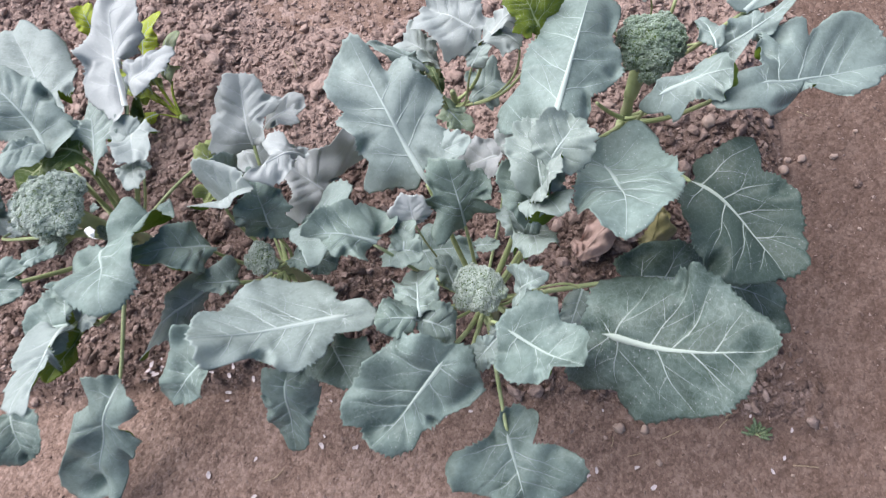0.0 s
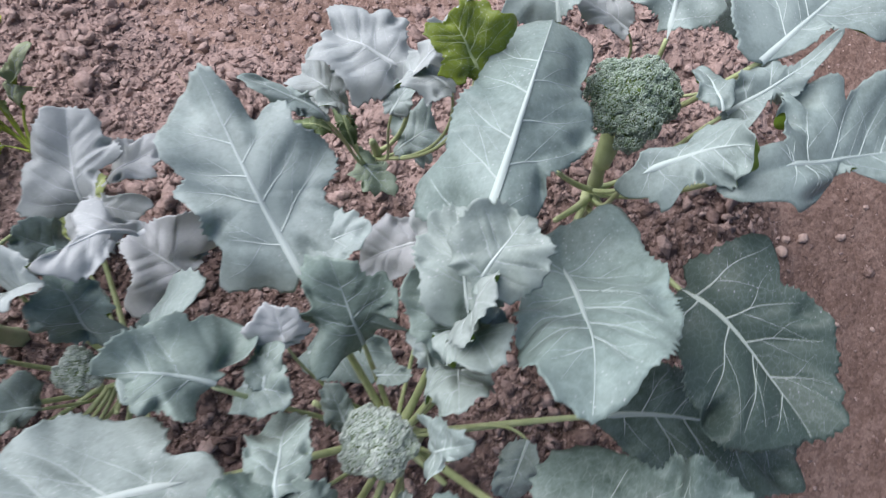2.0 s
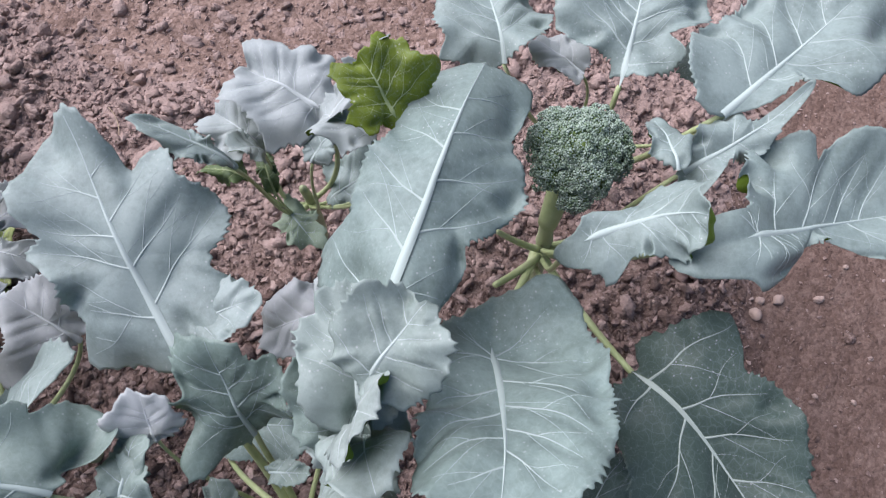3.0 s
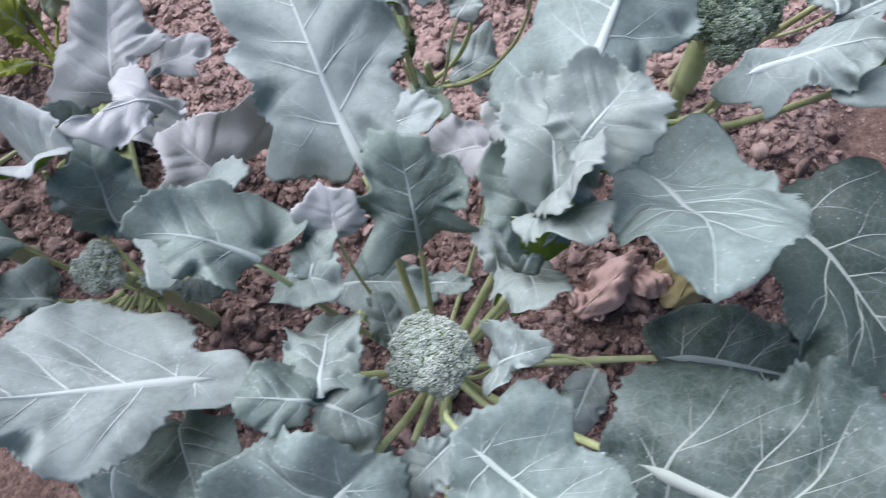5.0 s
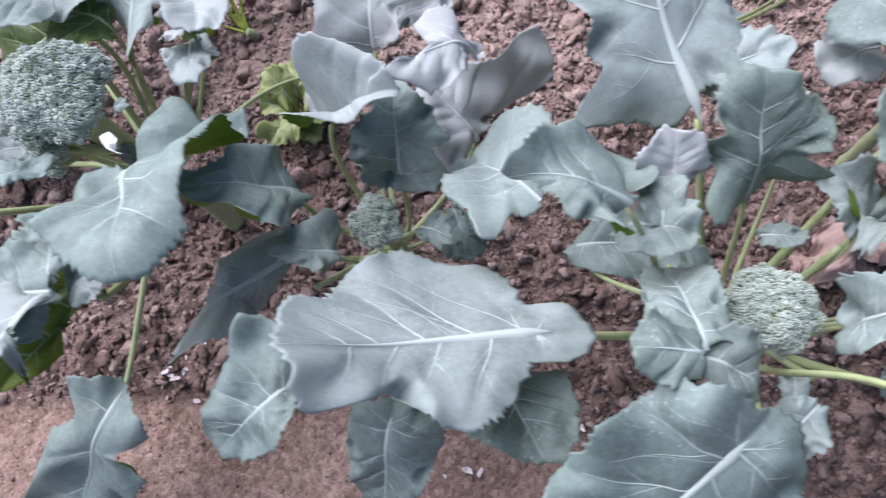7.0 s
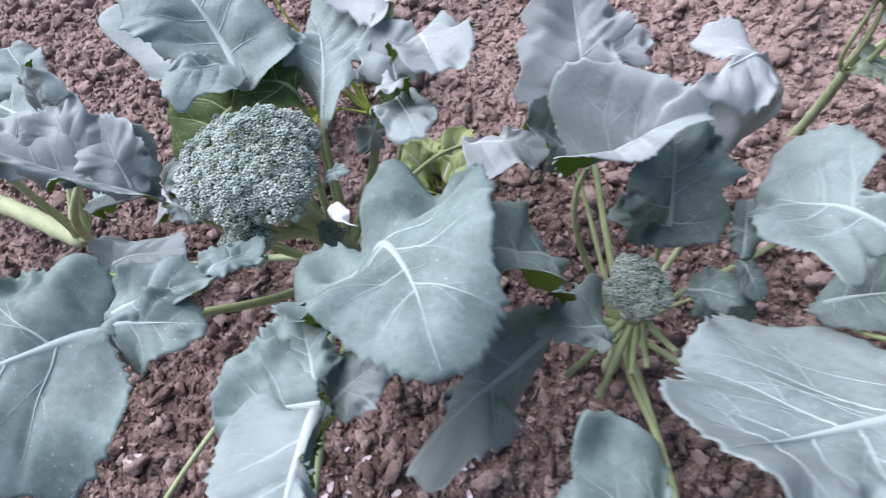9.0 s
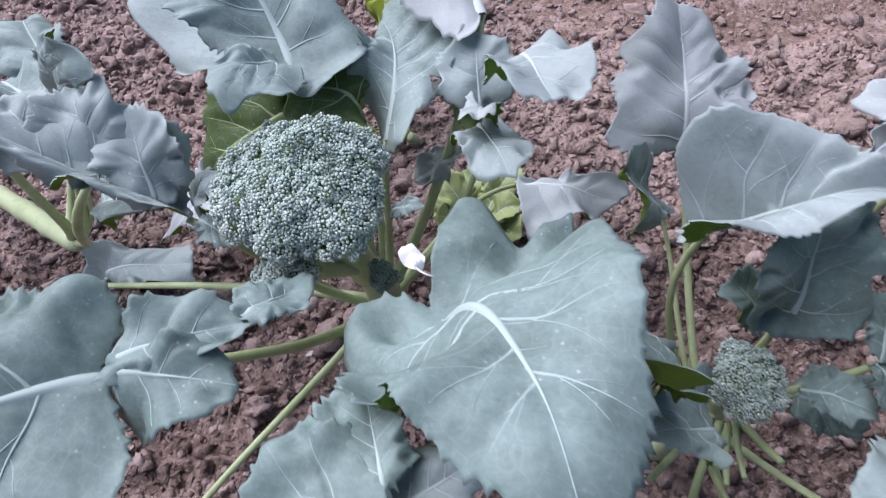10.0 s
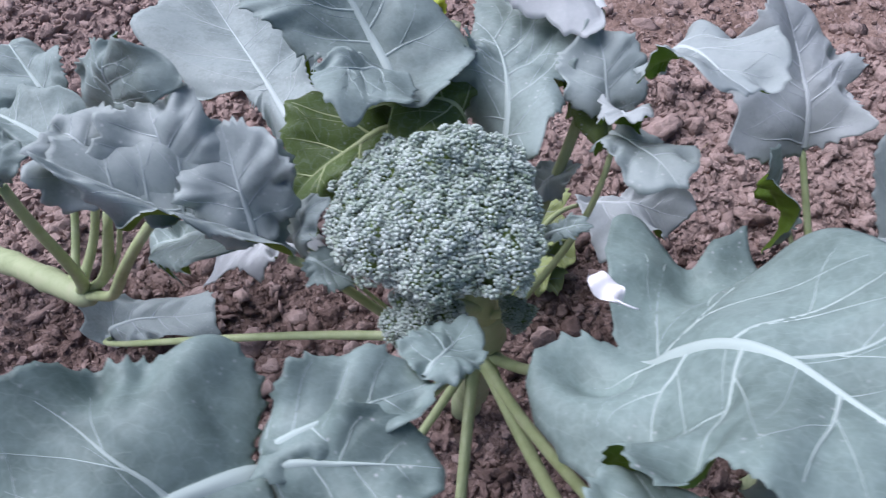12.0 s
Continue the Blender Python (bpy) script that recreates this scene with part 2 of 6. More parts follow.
def tube(points, radii, sides=8, flat=1.0):
    """Verts and quads of a tapered tube along points."""
    pts = np.asarray(points, float)
    tang = np.gradient(pts, axis=0)
    tang /= np.linalg.norm(tang, axis=1)[:, None] + 1e-9
    ref = np.array([0.31, 0.17, 0.93])
    a = np.cross(tang, ref)
    a /= np.linalg.norm(a, axis=1)[:, None] + 1e-9
    b = np.cross(a, tang)
    ang = np.linspace(0, 2 * math.pi, sides, endpoint=False)
    r = np.asarray(radii, float)[:, None, None]
    ring = pts[:, None] + r * (np.cos(ang)[None, :, None] * a[:, None] + flat * np.sin(ang)[None, :, None] * b[:, None])
    verts = ring.reshape(-1, 3)
    n = len(pts)
    faces = [(i * sides + j, i * sides + (j + 1) % sides, (i + 1) * sides + (j + 1) % sides, (i + 1) * sides + j) for i in range(n - 1) for j in range(sides)]
    faces += [tuple(range(sides))[::-1], tuple(range((n - 1) * sides, n * sides))]
    return verts, faces


def joined(pieces):
    verts, faces, base = [], [], 0
    for v, f in pieces:
        verts.append(np.asarray(v))
        faces += [tuple(i + base for i in q) for q in f]
        base += len(v)
    return np.concatenate(verts), faces


# ---- a brassica leaf ----
SHAPES = {
    # half-lobes round the margin, their depth, ruffle of the margin
    "broad": (7, 0.035, 0.034),
    "ruffle": (9, 0.060, 0.058),
    "notch": (6, 0.120, 0.044),
    "lobed": (5, 0.160, 0.044),
    "narrow": (5, 0.030, 0.030),
    "plain": (6, 0.045, 0.036),
}
HEART = 0.42  # the margin's radii are told from this point of the midrib, in blade lengths


def plain_margin(length, left, right, back, shape, rng, count=56):
    """Radii of an oval blade with shallow lobes, as shares of its length."""
    lobes, depth, _ = SHAPES[shape]
    out = []
    p1, p2 = rng.uniform(0, 6.28), rng.uniform(0, 6.28)
    for k in range(count):
        th = 2 * math.pi * k / count
        ahead = (1 - HEART) if math.cos(th) > 0 else HEART + back
        across = (right if math.sin(th) > 0 else left) / length
        r = ((abs(math.cos(th)) / ahead) ** 2.3 + (abs(math.sin(th)) / across) ** 2.3) ** (-1 / 2.3)
        if back > 0.2:
            r *= 1 - 0.4 * math.exp(-((th - math.pi) / 0.22) ** 2)
        r *= 1 + depth * math.sin(lobes * th + p1) + 0.5 * depth * math.sin((2 * lobes + 1) * th + p2)
        out.append(r)
    return out


def vein_courses(end, count, rng, back, broad=False):
    """Side veins as (start on the midrib, lean towards the tip, bend, side), sparse and alternate."""
    out = []
    for k in (-1, 1):
        for j in range(count):
            a0 = (j + 0.35 * (k > 0) + rng.uniform(-0.18, 0.18)) / count * 0.86 * end
            lean = rng.uniform(0.30, 0.60) + 0.45 * max(0.0, a0)
            if j == 0:
                lean = rng.uniform(-0.15, 0.25)
            out.append((max(0.0, a0), lean, rng.uniform(0.1, 0.7) * (0.25 if broad else 1.0), k))
        if back > 0.15:
            out.append((0.0, -rng.uniform(0.7, 1.1), 0.25, k))
    return out


def blade_surface(base, tip, bow, left, right, margin, shape, rng, back=0.0, drawn=False):
    """A function from (a, b) to places on the blade: a along the midrib from base (0) to tip (1), b across it to the right, both in blade lengths."""
    ruffle = SHAPES[shape][2]
    o, t = np.array(base), np.array(tip)
    length = float(np.linalg.norm(t - o))
    c = (t - o) / length
    side = unit(np.cross(c, (0, 0, 1.0)))
    up = np.cross(side, c)
    level = unit(c * np.array([1, 1, 0.3]))  # base lobes lie flatter than the rest
    ctrl = (o + t) / 2 + 2 * length * (bow[0] * up + bow[1] * side)
    phase = [rng.uniform(0, 6.28) for _ in range(12)]
    radii = np.array(list(margin) + [margin[0]])
    angles = np.linspace(0, 2 * math.pi, len(radii))
    round_trip = 2 * math.pi * float(np.mean(radii)) * length
    teeth = max(14, int(round_trip / 0.0095))
    waves = max(4, int(round_trip / 0.085))
    swell = [(k, rng.uniform(0, 6.28), rng.uniform(0.5, 1.2)) for k in sorted({2, 3, max(2, waves // 2), waves, waves + 1})]
    lobes_round, lobe_depth = max(6, int(round_trip / 0.042)), 0.050 + 0.35 * ruffle if drawn else 0.105 + 0.7 * ruffle
    strength = sum(w * w for _, _, w in swell) ** 0.5
    dents = [(rng.uniform(0, 6.28), rng.uniform(0.10, 0.20), rng.uniform(0.4, 1.0)) for _ in range(4)]

    def lobing(th):
        """0 in the sinuses between the lobes of the margin, 1 on the lobes."""
        return np.abs(np.sin(0.5 * lobes_round * th + 1.1 * np.sin(2 * th + phase[8]) + 0.6 * np.sin(5 * th + phase[9]))) ** 0.7

    def cupping(th):
        """The same lobes as a smooth swell."""
        return np.sin(0.5 * lobes_round * th + 1.1 * np.sin(2 * th + phase[8]) + 0.6 * np.sin(5 * th + phase[9])) ** 2

    def edge(th):
        """Radius of the margin: rounded lobes, small blunt teeth where veins end, and a little unevenness."""
        th = np.mod(th, 2 * math.pi)
        r = sum(np.interp(np.mod(th + d, 2 * math.pi), angles, radii) * w for d, w in ((-0.05, 0.2), (-0.025, 0.2), (0.0, 0.2), (0.025, 0.2), (0.05, 0.2)))
        saw = np.mod(th * teeth / (2 * math.pi) + 0.45 * np.sin(5 * th + phase[0]) + 0.3 * np.sin(11 * th + phase[3]), 1)
        tooth = np.clip(1 - np.abs(saw - 0.62) / 0.30, 0, 1) ** 1.2
        scallop = lobing(th)
        return r * (1 + lobe_depth * (scallop - 0.72) * (0.6 + 0.4 * np.sin(3 * th + phase[10])) + 0.006 * np.sin(13 * th + phase[1])) + 0.0052 / length * tooth * (0.6 + 0.4 * np.sin(7 * th + phase[2]))

    def reach_of(th):
        """The margin's radius without teeth or lobes, by which the blade bends."""
        return sum(np.interp(np.mod(th + d, 2 * math.pi), angles, radii) for d in (-0.24, -0.16, -0.08, 0.0, 0.08, 0.16, 0.24)) / 7

    veins = 5 if length > 0.12 else 4
    scale = min(length * 1.2, 0.2)
    end = HEART + float(edge(np.array([0.0]))[0]) * 0.96
    broad = float(np.mean(radii)) > 0.52
    courses = vein_courses(end, 4 if broad else veins, rng, back, broad)

    def surface(a, b):
        a, b = np.broadcast_arrays(np.asarray(a, float), np.asarray(b, float))
        q = np.clip(a, 0, 1)[..., None]
        p = (1 - q) ** 2 * o + 2 * q * (1 - q) * ctrl + q * q * t
        tan = 2 * (1 - q) * (ctrl - o) + 2 * q * (t - ctrl)
        tan = tan / np.linalg.norm(tan, axis=-1, keepdims=True)
        behind = (a < 0)[..., None]
        turn = np.clip(-a / 0.3, 0, 1)[..., None]
        tan = np.where(behind, tan * (1 - turn) + level * turn, tan)
        tan = tan / np.linalg.norm(tan, axis=-1, keepdims=True)
        p = p + tan * (a[..., None] - q) * length
        sd = np.cross(tan, np.broadcast_to(up, tan.shape))
        sd = sd / np.linalg.norm(sd, axis=-1, keepdims=True)
        nm = np.cross(sd, tan)
        ab = np.abs(b)
        # the two halves rise or hang by their own angle
        soft = np.clip(0.5 + b / 0.08, 0, 1)
        ang = radians(left[1]) * (1 - soft) + radians(right[1]) * soft
        p = p + sd * (b * length * np.cos(ang))[..., None] + nm * (ab * length * np.sin(ang))[..., None]
        th = np.arctan2(b, a - HEART)
        rho = np.hypot(a - HEART, b) / np.maximum(reach_of(th), 1e-3)
        rim = np.clip(rho, 0, 1.1)
        frill = ruffle * scale * sum(w * np.sin(k * th + ph) * rim ** (2.2 if k < 4 else 4) * (1.0 if k < 4 else 0.55) for k, ph, w in swell) * 2.0 / strength
        # lobes cup upwards, the blade dips at the sinuses between them
        frill = frill + (0.014 + 0.30 * ruffle if drawn else 0.025 + 0.75 * ruffle) * scale * (cupping(th) - 0.5) * (0.55 + 0.45 * np.sin(3 * th + phase[5])) * rim ** 4
        # a few pouches where the margin is drawn in
        for at, wide, deep in dents:
            off = np.abs(np.mod(th - at + math.pi, 2 * math.pi) - math.pi)
            frill = frill - 0.10 * scale * deep * np.exp(-(off / wide) ** 2) * np.exp(-((rim - 0.86) / 0.16) ** 2)
        droop = -0.030 * scale * rim ** 5
        # veins lie in shallow troughs, the blade swells between them
        sunk = np.zeros_like(ab)
        for a0, lean, bend, k in courses:
            x = np.clip(b * k, 0, None)
            d = np.abs(a - (a0 + lean * x + bend * x * x)) / math.hypot(1, lean)
            sunk = np.maximum(sunk, np.where(b * k > 0, np.exp(-(d / 0.035) ** 2), 0))
        puff = -0.014 * scale * sunk * np.clip(ab * 10, 0, 1) * np.clip((1 - rho) * 3.0, 0, 1)
        roll = 0.026 * scale * (np.sin(9 * a + phase[6]) * np.sin(11 * b + phase[7])) + 0.080 * scale * np.sin(5 * a + phase[8]) * np.sin(6 * b + phase[9]) * rim
        trough = -0.012 * scale * np.exp(-(ab / 0.05) ** 2)
        return p + nm * (frill + droop + puff + roll + trough)[..., None]

    return surface, edge, length, courses


def ribbon(points, normals, half, lift):
    """A low ridge along a line of points on a surface."""
    pts, nrm = np.asarray(points), np.asarray(normals)
    tang = np.gradient(pts, axis=0)
    tang /= np.linalg.norm(tang, axis=1)[:, None] + 1e-9
    sd = np.cross(tang, nrm)
    h = np.asarray(half)[:, None]
    rise = nrm * lift * (h / h.max())
    lift_by = nrm * np.clip(0.6 * h, 0.00016, 0.00045)
    rows = np.stack([pts - sd * h * 1.4 - nrm * 0.0003, pts - sd * h * 0.55 + rise * 0.8 + lift_by, pts + sd * h * 0.55 + rise * 0.8 + lift_by, pts + sd * h * 1.4 - nrm * 0.0003], 1)
    n = len(pts)
    faces = [(4 * i + j, 4 * i + j + 1, 4 * i + j + 5, 4 * i + j + 4) for i in range(n - 1) for j in range(3)]
    return rows.reshape(-1, 3), faces


def leaf(plant, base, tip, bow=(0.06, 0.0), left=(0.05, 8), right=(0.05, 8), back=0.0, shape="plain", bloom=0.35, yellow=0.0, lemon=0.0, seed=1, root=None, stalk=0.0042, label="", margin=None):
    """A leaf of a plant: blade between base and tip, midrib, side veins, and the stalk from root (on the plant's stem).
    margin: radii round the blade from its heart, in hundredths of its length, from the tip over the right side."""
    rng = random.Random(seed * 7919 + 13)
    size = float(np.linalg.norm(np.array(tip) - np.array(base)))
    if margin is None:
        radii = plain_margin(size, left[0], right[0], back, shape, rng)
    else:
        radii = [r / 100 for r in margin]
    surface, edge, length, courses = blade_surface(base, tip, bow, left, right, radii, shape, rng, back, margin is not None)
    reach = max(radii) * length
    spokes, rings = (360, 22) if reach > 0.09 else (192, 17) if reach > 0.045 else (96, 10)
    th = np.linspace(0, 2 * math.pi, spokes, endpoint=False)
    rho = np.linspace(0, 1, rings + 1)[1:] ** 0.85
    r = edge(th)[None, :] * rho[:, None]
    a, b = HEART + r * np.cos(th)[None], r * np.sin(th)[None]
    grid = surface(a, b)
    heart = surface(np.array([HEART]), np.array([0.0]))[0]
    around = np.roll(grid, -1, 1) - np.roll(grid, 1, 1)
    outward = np.gradient(np.concatenate([np.broadcast_to(heart, (1, spokes, 3)), grid]), axis=0)[1:]
    nrm = np.cross(outward, around)
    nrm /= np.linalg.norm(nrm, axis=-1, keepdims=True) + 1e-9
    mean = nrm[:4].reshape(-1, 3).mean(0)
    flip = mean[2] < 0
    if flip:
        nrm = -nrm
    ref = unit(mean if not flip else -mean)
    thick = 0.0008
    top = np.concatenate([grid.reshape(-1, 3), heart[None]])
    low = np.concatenate([(grid - nrm * thick).reshape(-1, 3), (heart - ref * thick)[None]])
    count = len(top)
    faces, mats = [], []

    def put(quad, m):
        faces.append(quad if (m == 0) != flip else quad[::-1])
        mats.append(m)

    for j in range(spokes):
        k = (j + 1) % spokes
        put((count - 1, j, k), 0)
        put((2 * count - 1, count + k, count + j), 1)
        for i in range(rings - 1):
            q = (i * spokes + j, (i + 1) * spokes + j, (i + 1) * spokes + k, i * spokes + k)
            put(q, 0)
            put(tuple(count + x for x in q[::-1]), 1)
        e, f = (rings - 1) * spokes + j, (rings - 1) * spokes + k
        put((e, e + count, f + count, f), 0)
    uvs = np.stack([np.append(a.ravel(), HEART), np.append(b.ravel(), 0.0)], 1) * length / 0.2
    ob = mesh_object("leaf", np.concatenate([top, low]), faces, [LEAF_TOP, LEAF_UNDER], plant, label, mats, np.concatenate([uvs, uvs]))
    ob.color = (0.5 + 0.5 * bloom, yellow, lemon, 1)

    def normals_at(aa, bb):
        e = 0.006
        n = np.cross(surface(aa, bb + e) - surface(aa, bb - e), surface(aa + e, bb) - surface(aa - e, bb))
        n /= np.linalg.norm(n, axis=-1, keepdims=True) + 1e-9
        return np.where((n @ ref)[:, None] < 0, -n, n)

    # midrib: a rounded ridge that narrows to the tip
    end = HEART + float(edge(np.array([0.0]))[0]) * 0.96
    start = -0.07 if back > 0.04 else 0.0
    aa = np.linspace(start, end, 48)
    zero = np.zeros_like(aa)
    pts, nn = surface(aa, zero), normals_at(aa, zero)
    rad = stalk * np.clip(0.80 * np.clip(1 - aa / end, 0, 1) ** 1.35, 0.07, 1) * (np.clip((aa - start) / 0.11, 0.04, 1) if start else 1.0)
    mesh_object("midrib", *ribbon(pts, nn, rad, stalk * 0.45), [STALK if yellow > 0.3 else VEIN], ob).color = ob.color

    def vein_line(a0, b0, lean, bend, k, upto, half, pace=1.0):
        """A side vein from a point of the midrib, or a fork of one, until it nears the margin."""
        x = np.linspace(0, 1.2, 140)
        bb = b0 + k * x * pace
        wob = rng.uniform(0, 6.28)
        av = a0 + x * lean + bend * x * x + 0.010 * (np.sin(x * 17 + wob) - math.sin(wob)) * np.clip(x * 8, 0, 1)
        ok = np.hypot(av - HEART, bb) < upto * edge(np.arctan2(bb, av - HEART))
        stop = int(np.argmin(ok)) if not ok.all() else len(x)
        if stop < 6:
            return None
        pick = np.unique(np.linspace(0, stop - 1, min(stop, 30)).astype(int))
        av, bb = av[pick], bb[pick]
        f = np.linspace(0, 1, len(av))
        pieces.append(ribbon(surface(av, bb), normals_at(av, bb), half * (1 - 0.84 * f ** 0.75), half * 0.35))
        return av, bb

    pieces = []
    for a0, lean, bend, k in courses:
        half = stalk * (0.290 - 0.13 * a0) * (0.75 if lean < -0.3 else 1.0)
        line = vein_line(a0, 0.0, lean, bend, k, rng.uniform(0.80, 0.93), half)
        if line is None or reach < 0.05:
            continue
        forks = [(rng.uniform(0.22, 0.34), 1), (rng.uniform(0.40, 0.52), -1), (rng.uniform(0.60, 0.72), 1)]
        for share, way in forks[: 2 if reach < 0.09 or reach > 0.62 * length else 3]:
            i = int(share * (len(line[0]) - 1))
            fork = vein_line(line[0][i], line[1][i], lean + way * rng.uniform(0.55, 0.95), 0.3, k, rng.uniform(0.74, 0.90), half * 0.42 * (1 - 0.4 * share), 0.85)
            if fork is not None and 0.09 < reach < 0.62 * length:
                i = int(rng.uniform(0.4, 0.6) * (len(fork[0]) - 1))
                vein_line(fork[0][i], fork[1][i], lean - 0.2 * way, 0.3, k, rng.uniform(0.7, 0.85), half * 0.20, 0.85)
    # short thin veins straight off the midrib, between the long ones
    if reach > 0.07:
        for k in (-1, 1):
            for j in range(3):
                vein_line(rng.uniform(0.08, 0.85) * end, 0.0, rng.uniform(0.4, 0.8), 0.3, k, rng.uniform(0.35, 0.62), stalk * 0.06)
    if pieces:
        net = mesh_object("vein_net", *joined(pieces), [STALK if yellow > 0.3 else SIDE_VEIN], ob)
        net.color = ob.color
        tagged(net, kind="stuff")
    if root is not None:
        o, q = np.array(root), np.array(base)
        d = q - o
        dist = float(np.linalg.norm(d))
        arrive = unit(unit(pts[2] - pts[0]) + 1.3 * unit(d))
        flat = unit(np.array([d[0], d[1], 0.0]) + 1e-6)
        line = bezier(o, o + 0.32 * dist * unit(0.55 * flat + 0.6 * unit(d)), q - arrive * 0.30 * dist - ref * 0.02 * dist, pts[1] - ref * stalk * 1.2, 18)
        f = np.linspace(0, 1, 18)
        rad = stalk * (1.2 - 0.45 * f) + stalk * 0.6 * np.exp(-(f / 0.08) ** 2)
        mesh_object("leaf_stalk", *tube(line, rad, 9, 0.9), [CHARD if lemon > 0.3 else STALK], ob)
    return ob


# ---- broccoli heads ----
def ico(level):
    bm = bmesh.new()
    bmesh.ops.create_icosphere(bm, subdivisions=level, radius=1.0)
    v = np.array([x.co[:] for x in bm.verts])
    f = [tuple(x.index for x in y.verts) for y in bm.faces]
    bm.free()
    return v, f


ICO1, ICO2, ICO3 = ico(1), ico(2), ico(3)


def scatter_mesh(solid, places, sizes, rng, rough=0.0, flatten=1.0):
    """Many turned, roughened copies of one small solid as verts and faces."""
    v, f = solid
    f = np.array(f)
    n, m = len(places), len(v)
    q = rng.normal(size=(n, 4))
    q /= np.linalg.norm(q, axis=1)[:, None]
    w, x, y, z = q.T
    rot = np.stack([1 - 2 * (y * y + z * z), 2 * (x * y - w * z), 2 * (x * z + w * y), 2 * (x * y + w * z), 1 - 2 * (x * x + z * z), 2 * (y * z - w * x), 2 * (x * z - w * y), 2 * (y * z + w * x), 1 - 2 * (x * x + y * y)], 1).reshape(n, 3, 3)
    shape = v[None] * (1 + 0.55 * rough * rng.normal(size=(n, m, 1)).clip(-1.8, 1.8))
    for k in (1.7, 2.9):
        way = rng.normal(size=(n, 3)) * k
        shape = shape * (1 + 1.15 * rough * np.sin(np.einsum("mj,nj->nm", v, way) + rng.uniform(0, 6.28, (n, 1))))[..., None]
    shape = shape * (1 + 1.3 * rough * rng.normal(size=(n, 1, 3)).clip(-1.5, 1.5))
    verts = np.einsum("nij,nmj->nmi", rot, shape)
    verts[:, :, 2] *= flatten
    verts = verts * np.asarray(sizes)[:, None, None] + np.asarray(places)[:, None]
    faces = (f[None] + (np.arange(n) * m)[:, None, None]).reshape(-1, f.shape[1])
    return verts.reshape(-1, 3), faces.tolist()


def head_part(plant, centre, radius, tall, lobes, bud, lean=(0, 0), seed=1, label="", name="head", stalk_to=None, buds=None):
    """A head: branchlet domes covered with beads, over a thick forked stalk."""
    rng = np.random.default_rng(seed)
    c = np.array(centre, float)
    axis = unit(np.array([lean[0], lean[1], 1.0]))
    ax = unit(np.cross(axis, (0.2, 1.0, 0.1)))
    ay = np.cross(axis, ax)
    domes = []
    for i in range(lobes):
        g = (i + 0.5) / lobes
        th = i * 2.39996
        r = math.sqrt(g) * radius * 0.74
        h = tall * (1 - (r / radius) ** 2) * 0.62 + radius * rng.uniform(-0.07, 0.07)
        size = radius * (0.34 - 0.06 * g) * rng.uniform(0.72, 1.28)
        domes.append((c + ax * r * math.cos(th) + ay * r * math.sin(th) + axis * h, size))
    places, sizes = [], []
    knot = bud * 3.4
    for p, size in domes:
        # knots of buds over the dome, a cap of beads on each knot
        count = max(8, int(2.9 * (size / knot) ** 2))
        k = np.arange(count) + 0.5
        cz = 1 - 1.35 * k / count
        ph = k * 2.39996 + rng.uniform(0, 6)
        d = np.stack([np.sqrt(1 - cz * cz) * np.cos(ph), np.sqrt(1 - cz * cz) * np.sin(ph), cz], 1)
        d = d[:, :1] * ax + d[:, 1:2] * ay + d[:, 2:] * axis
        mids = p + d * (size * (1 + 0.10 * rng.normal(size=count)) - knot * 0.35)[:, None]
        for m, way in zip(mids, d):
            if any(p2 is not p and np.linalg.norm(m + way * knot * 0.5 - p2) < s2 * 0.93 for p2, s2 in domes):
                continue
            near = knot * rng.uniform(0.8, 1.15)
            n = int(rng.integers(15, 22))
            i = np.arange(n) + 0.5
            cz, ph = 1 - 1.05 * i / n, i * 2.39996 + rng.uniform(0, 6)
            u = unit(np.cross(way, (0.3, 0.2, 0.9)))
            v = np.cross(way, u)
            e = np.sqrt(1 - cz * cz)[:, None] * (np.cos(ph)[:, None] * u + np.sin(ph)[:, None] * v) + cz[:, None] * way
            places.append(m + e * near * (1 + 0.07 * rng.normal(size=n))[:, None])
            sizes.append(bud * rng.uniform(0.75, 1.25, n))
    places, sizes = np.concatenate(places), np.concatenate(sizes)
    v, f = scatter_mesh(ICO1, places, sizes, rng, 0.06)
    ob = mesh_object(name, v, f, [buds or BUDS], plant, label)
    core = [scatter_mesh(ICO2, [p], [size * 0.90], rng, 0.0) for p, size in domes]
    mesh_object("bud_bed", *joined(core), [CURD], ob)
    low = np.array(stalk_to) if stalk_to is not None else c - axis * tall * 1.4
    pieces = [tube(bezier(low, low + (c - low) * 0.3, c - axis * tall * 0.4, c + axis * 0.1 * tall, 8), np.linspace(radius * 0.20, radius * 0.30, 8), 12)]
    for p, size in domes:
        s0 = low + (c - low) * 0.55
        pieces.append(tube(bezier(s0, s0 + axis * tall * 0.2, p - axis * size * 0.9, p, 6), np.linspace(radius * 0.12, size * 0.35, 6), 7))
    mesh_object("head_stalk", *joined(pieces), [STALK], ob)
    return ob


def stem_part(plant, low, high, thick=0.013, bend=(0.02, 0.0), seed=1):
    """The main stem, with the ring scars that old leaves leave."""
    rng = random.Random(seed)
    a, b = np.array(low, float), np.array(high, float)
    mid = (a + b) / 2 + np.array([bend[0], bend[1], 0])
    n = 26
    line = bezier(a, a * 0.5 + mid * 0.5, b * 0.5 + mid * 0.5, b, n)
    rad = np.linspace(thick * 1.05, thick * 0.95, n)
    rad[-3:] *= (0.95, 0.8, 0.5)
    for k in range(4, n - 1, 4):
        rad[k] *= 1.16
    rad[0] *= 1.4
    return mesh_object("stem", *tube(line, rad, 12), [STEM], plant)


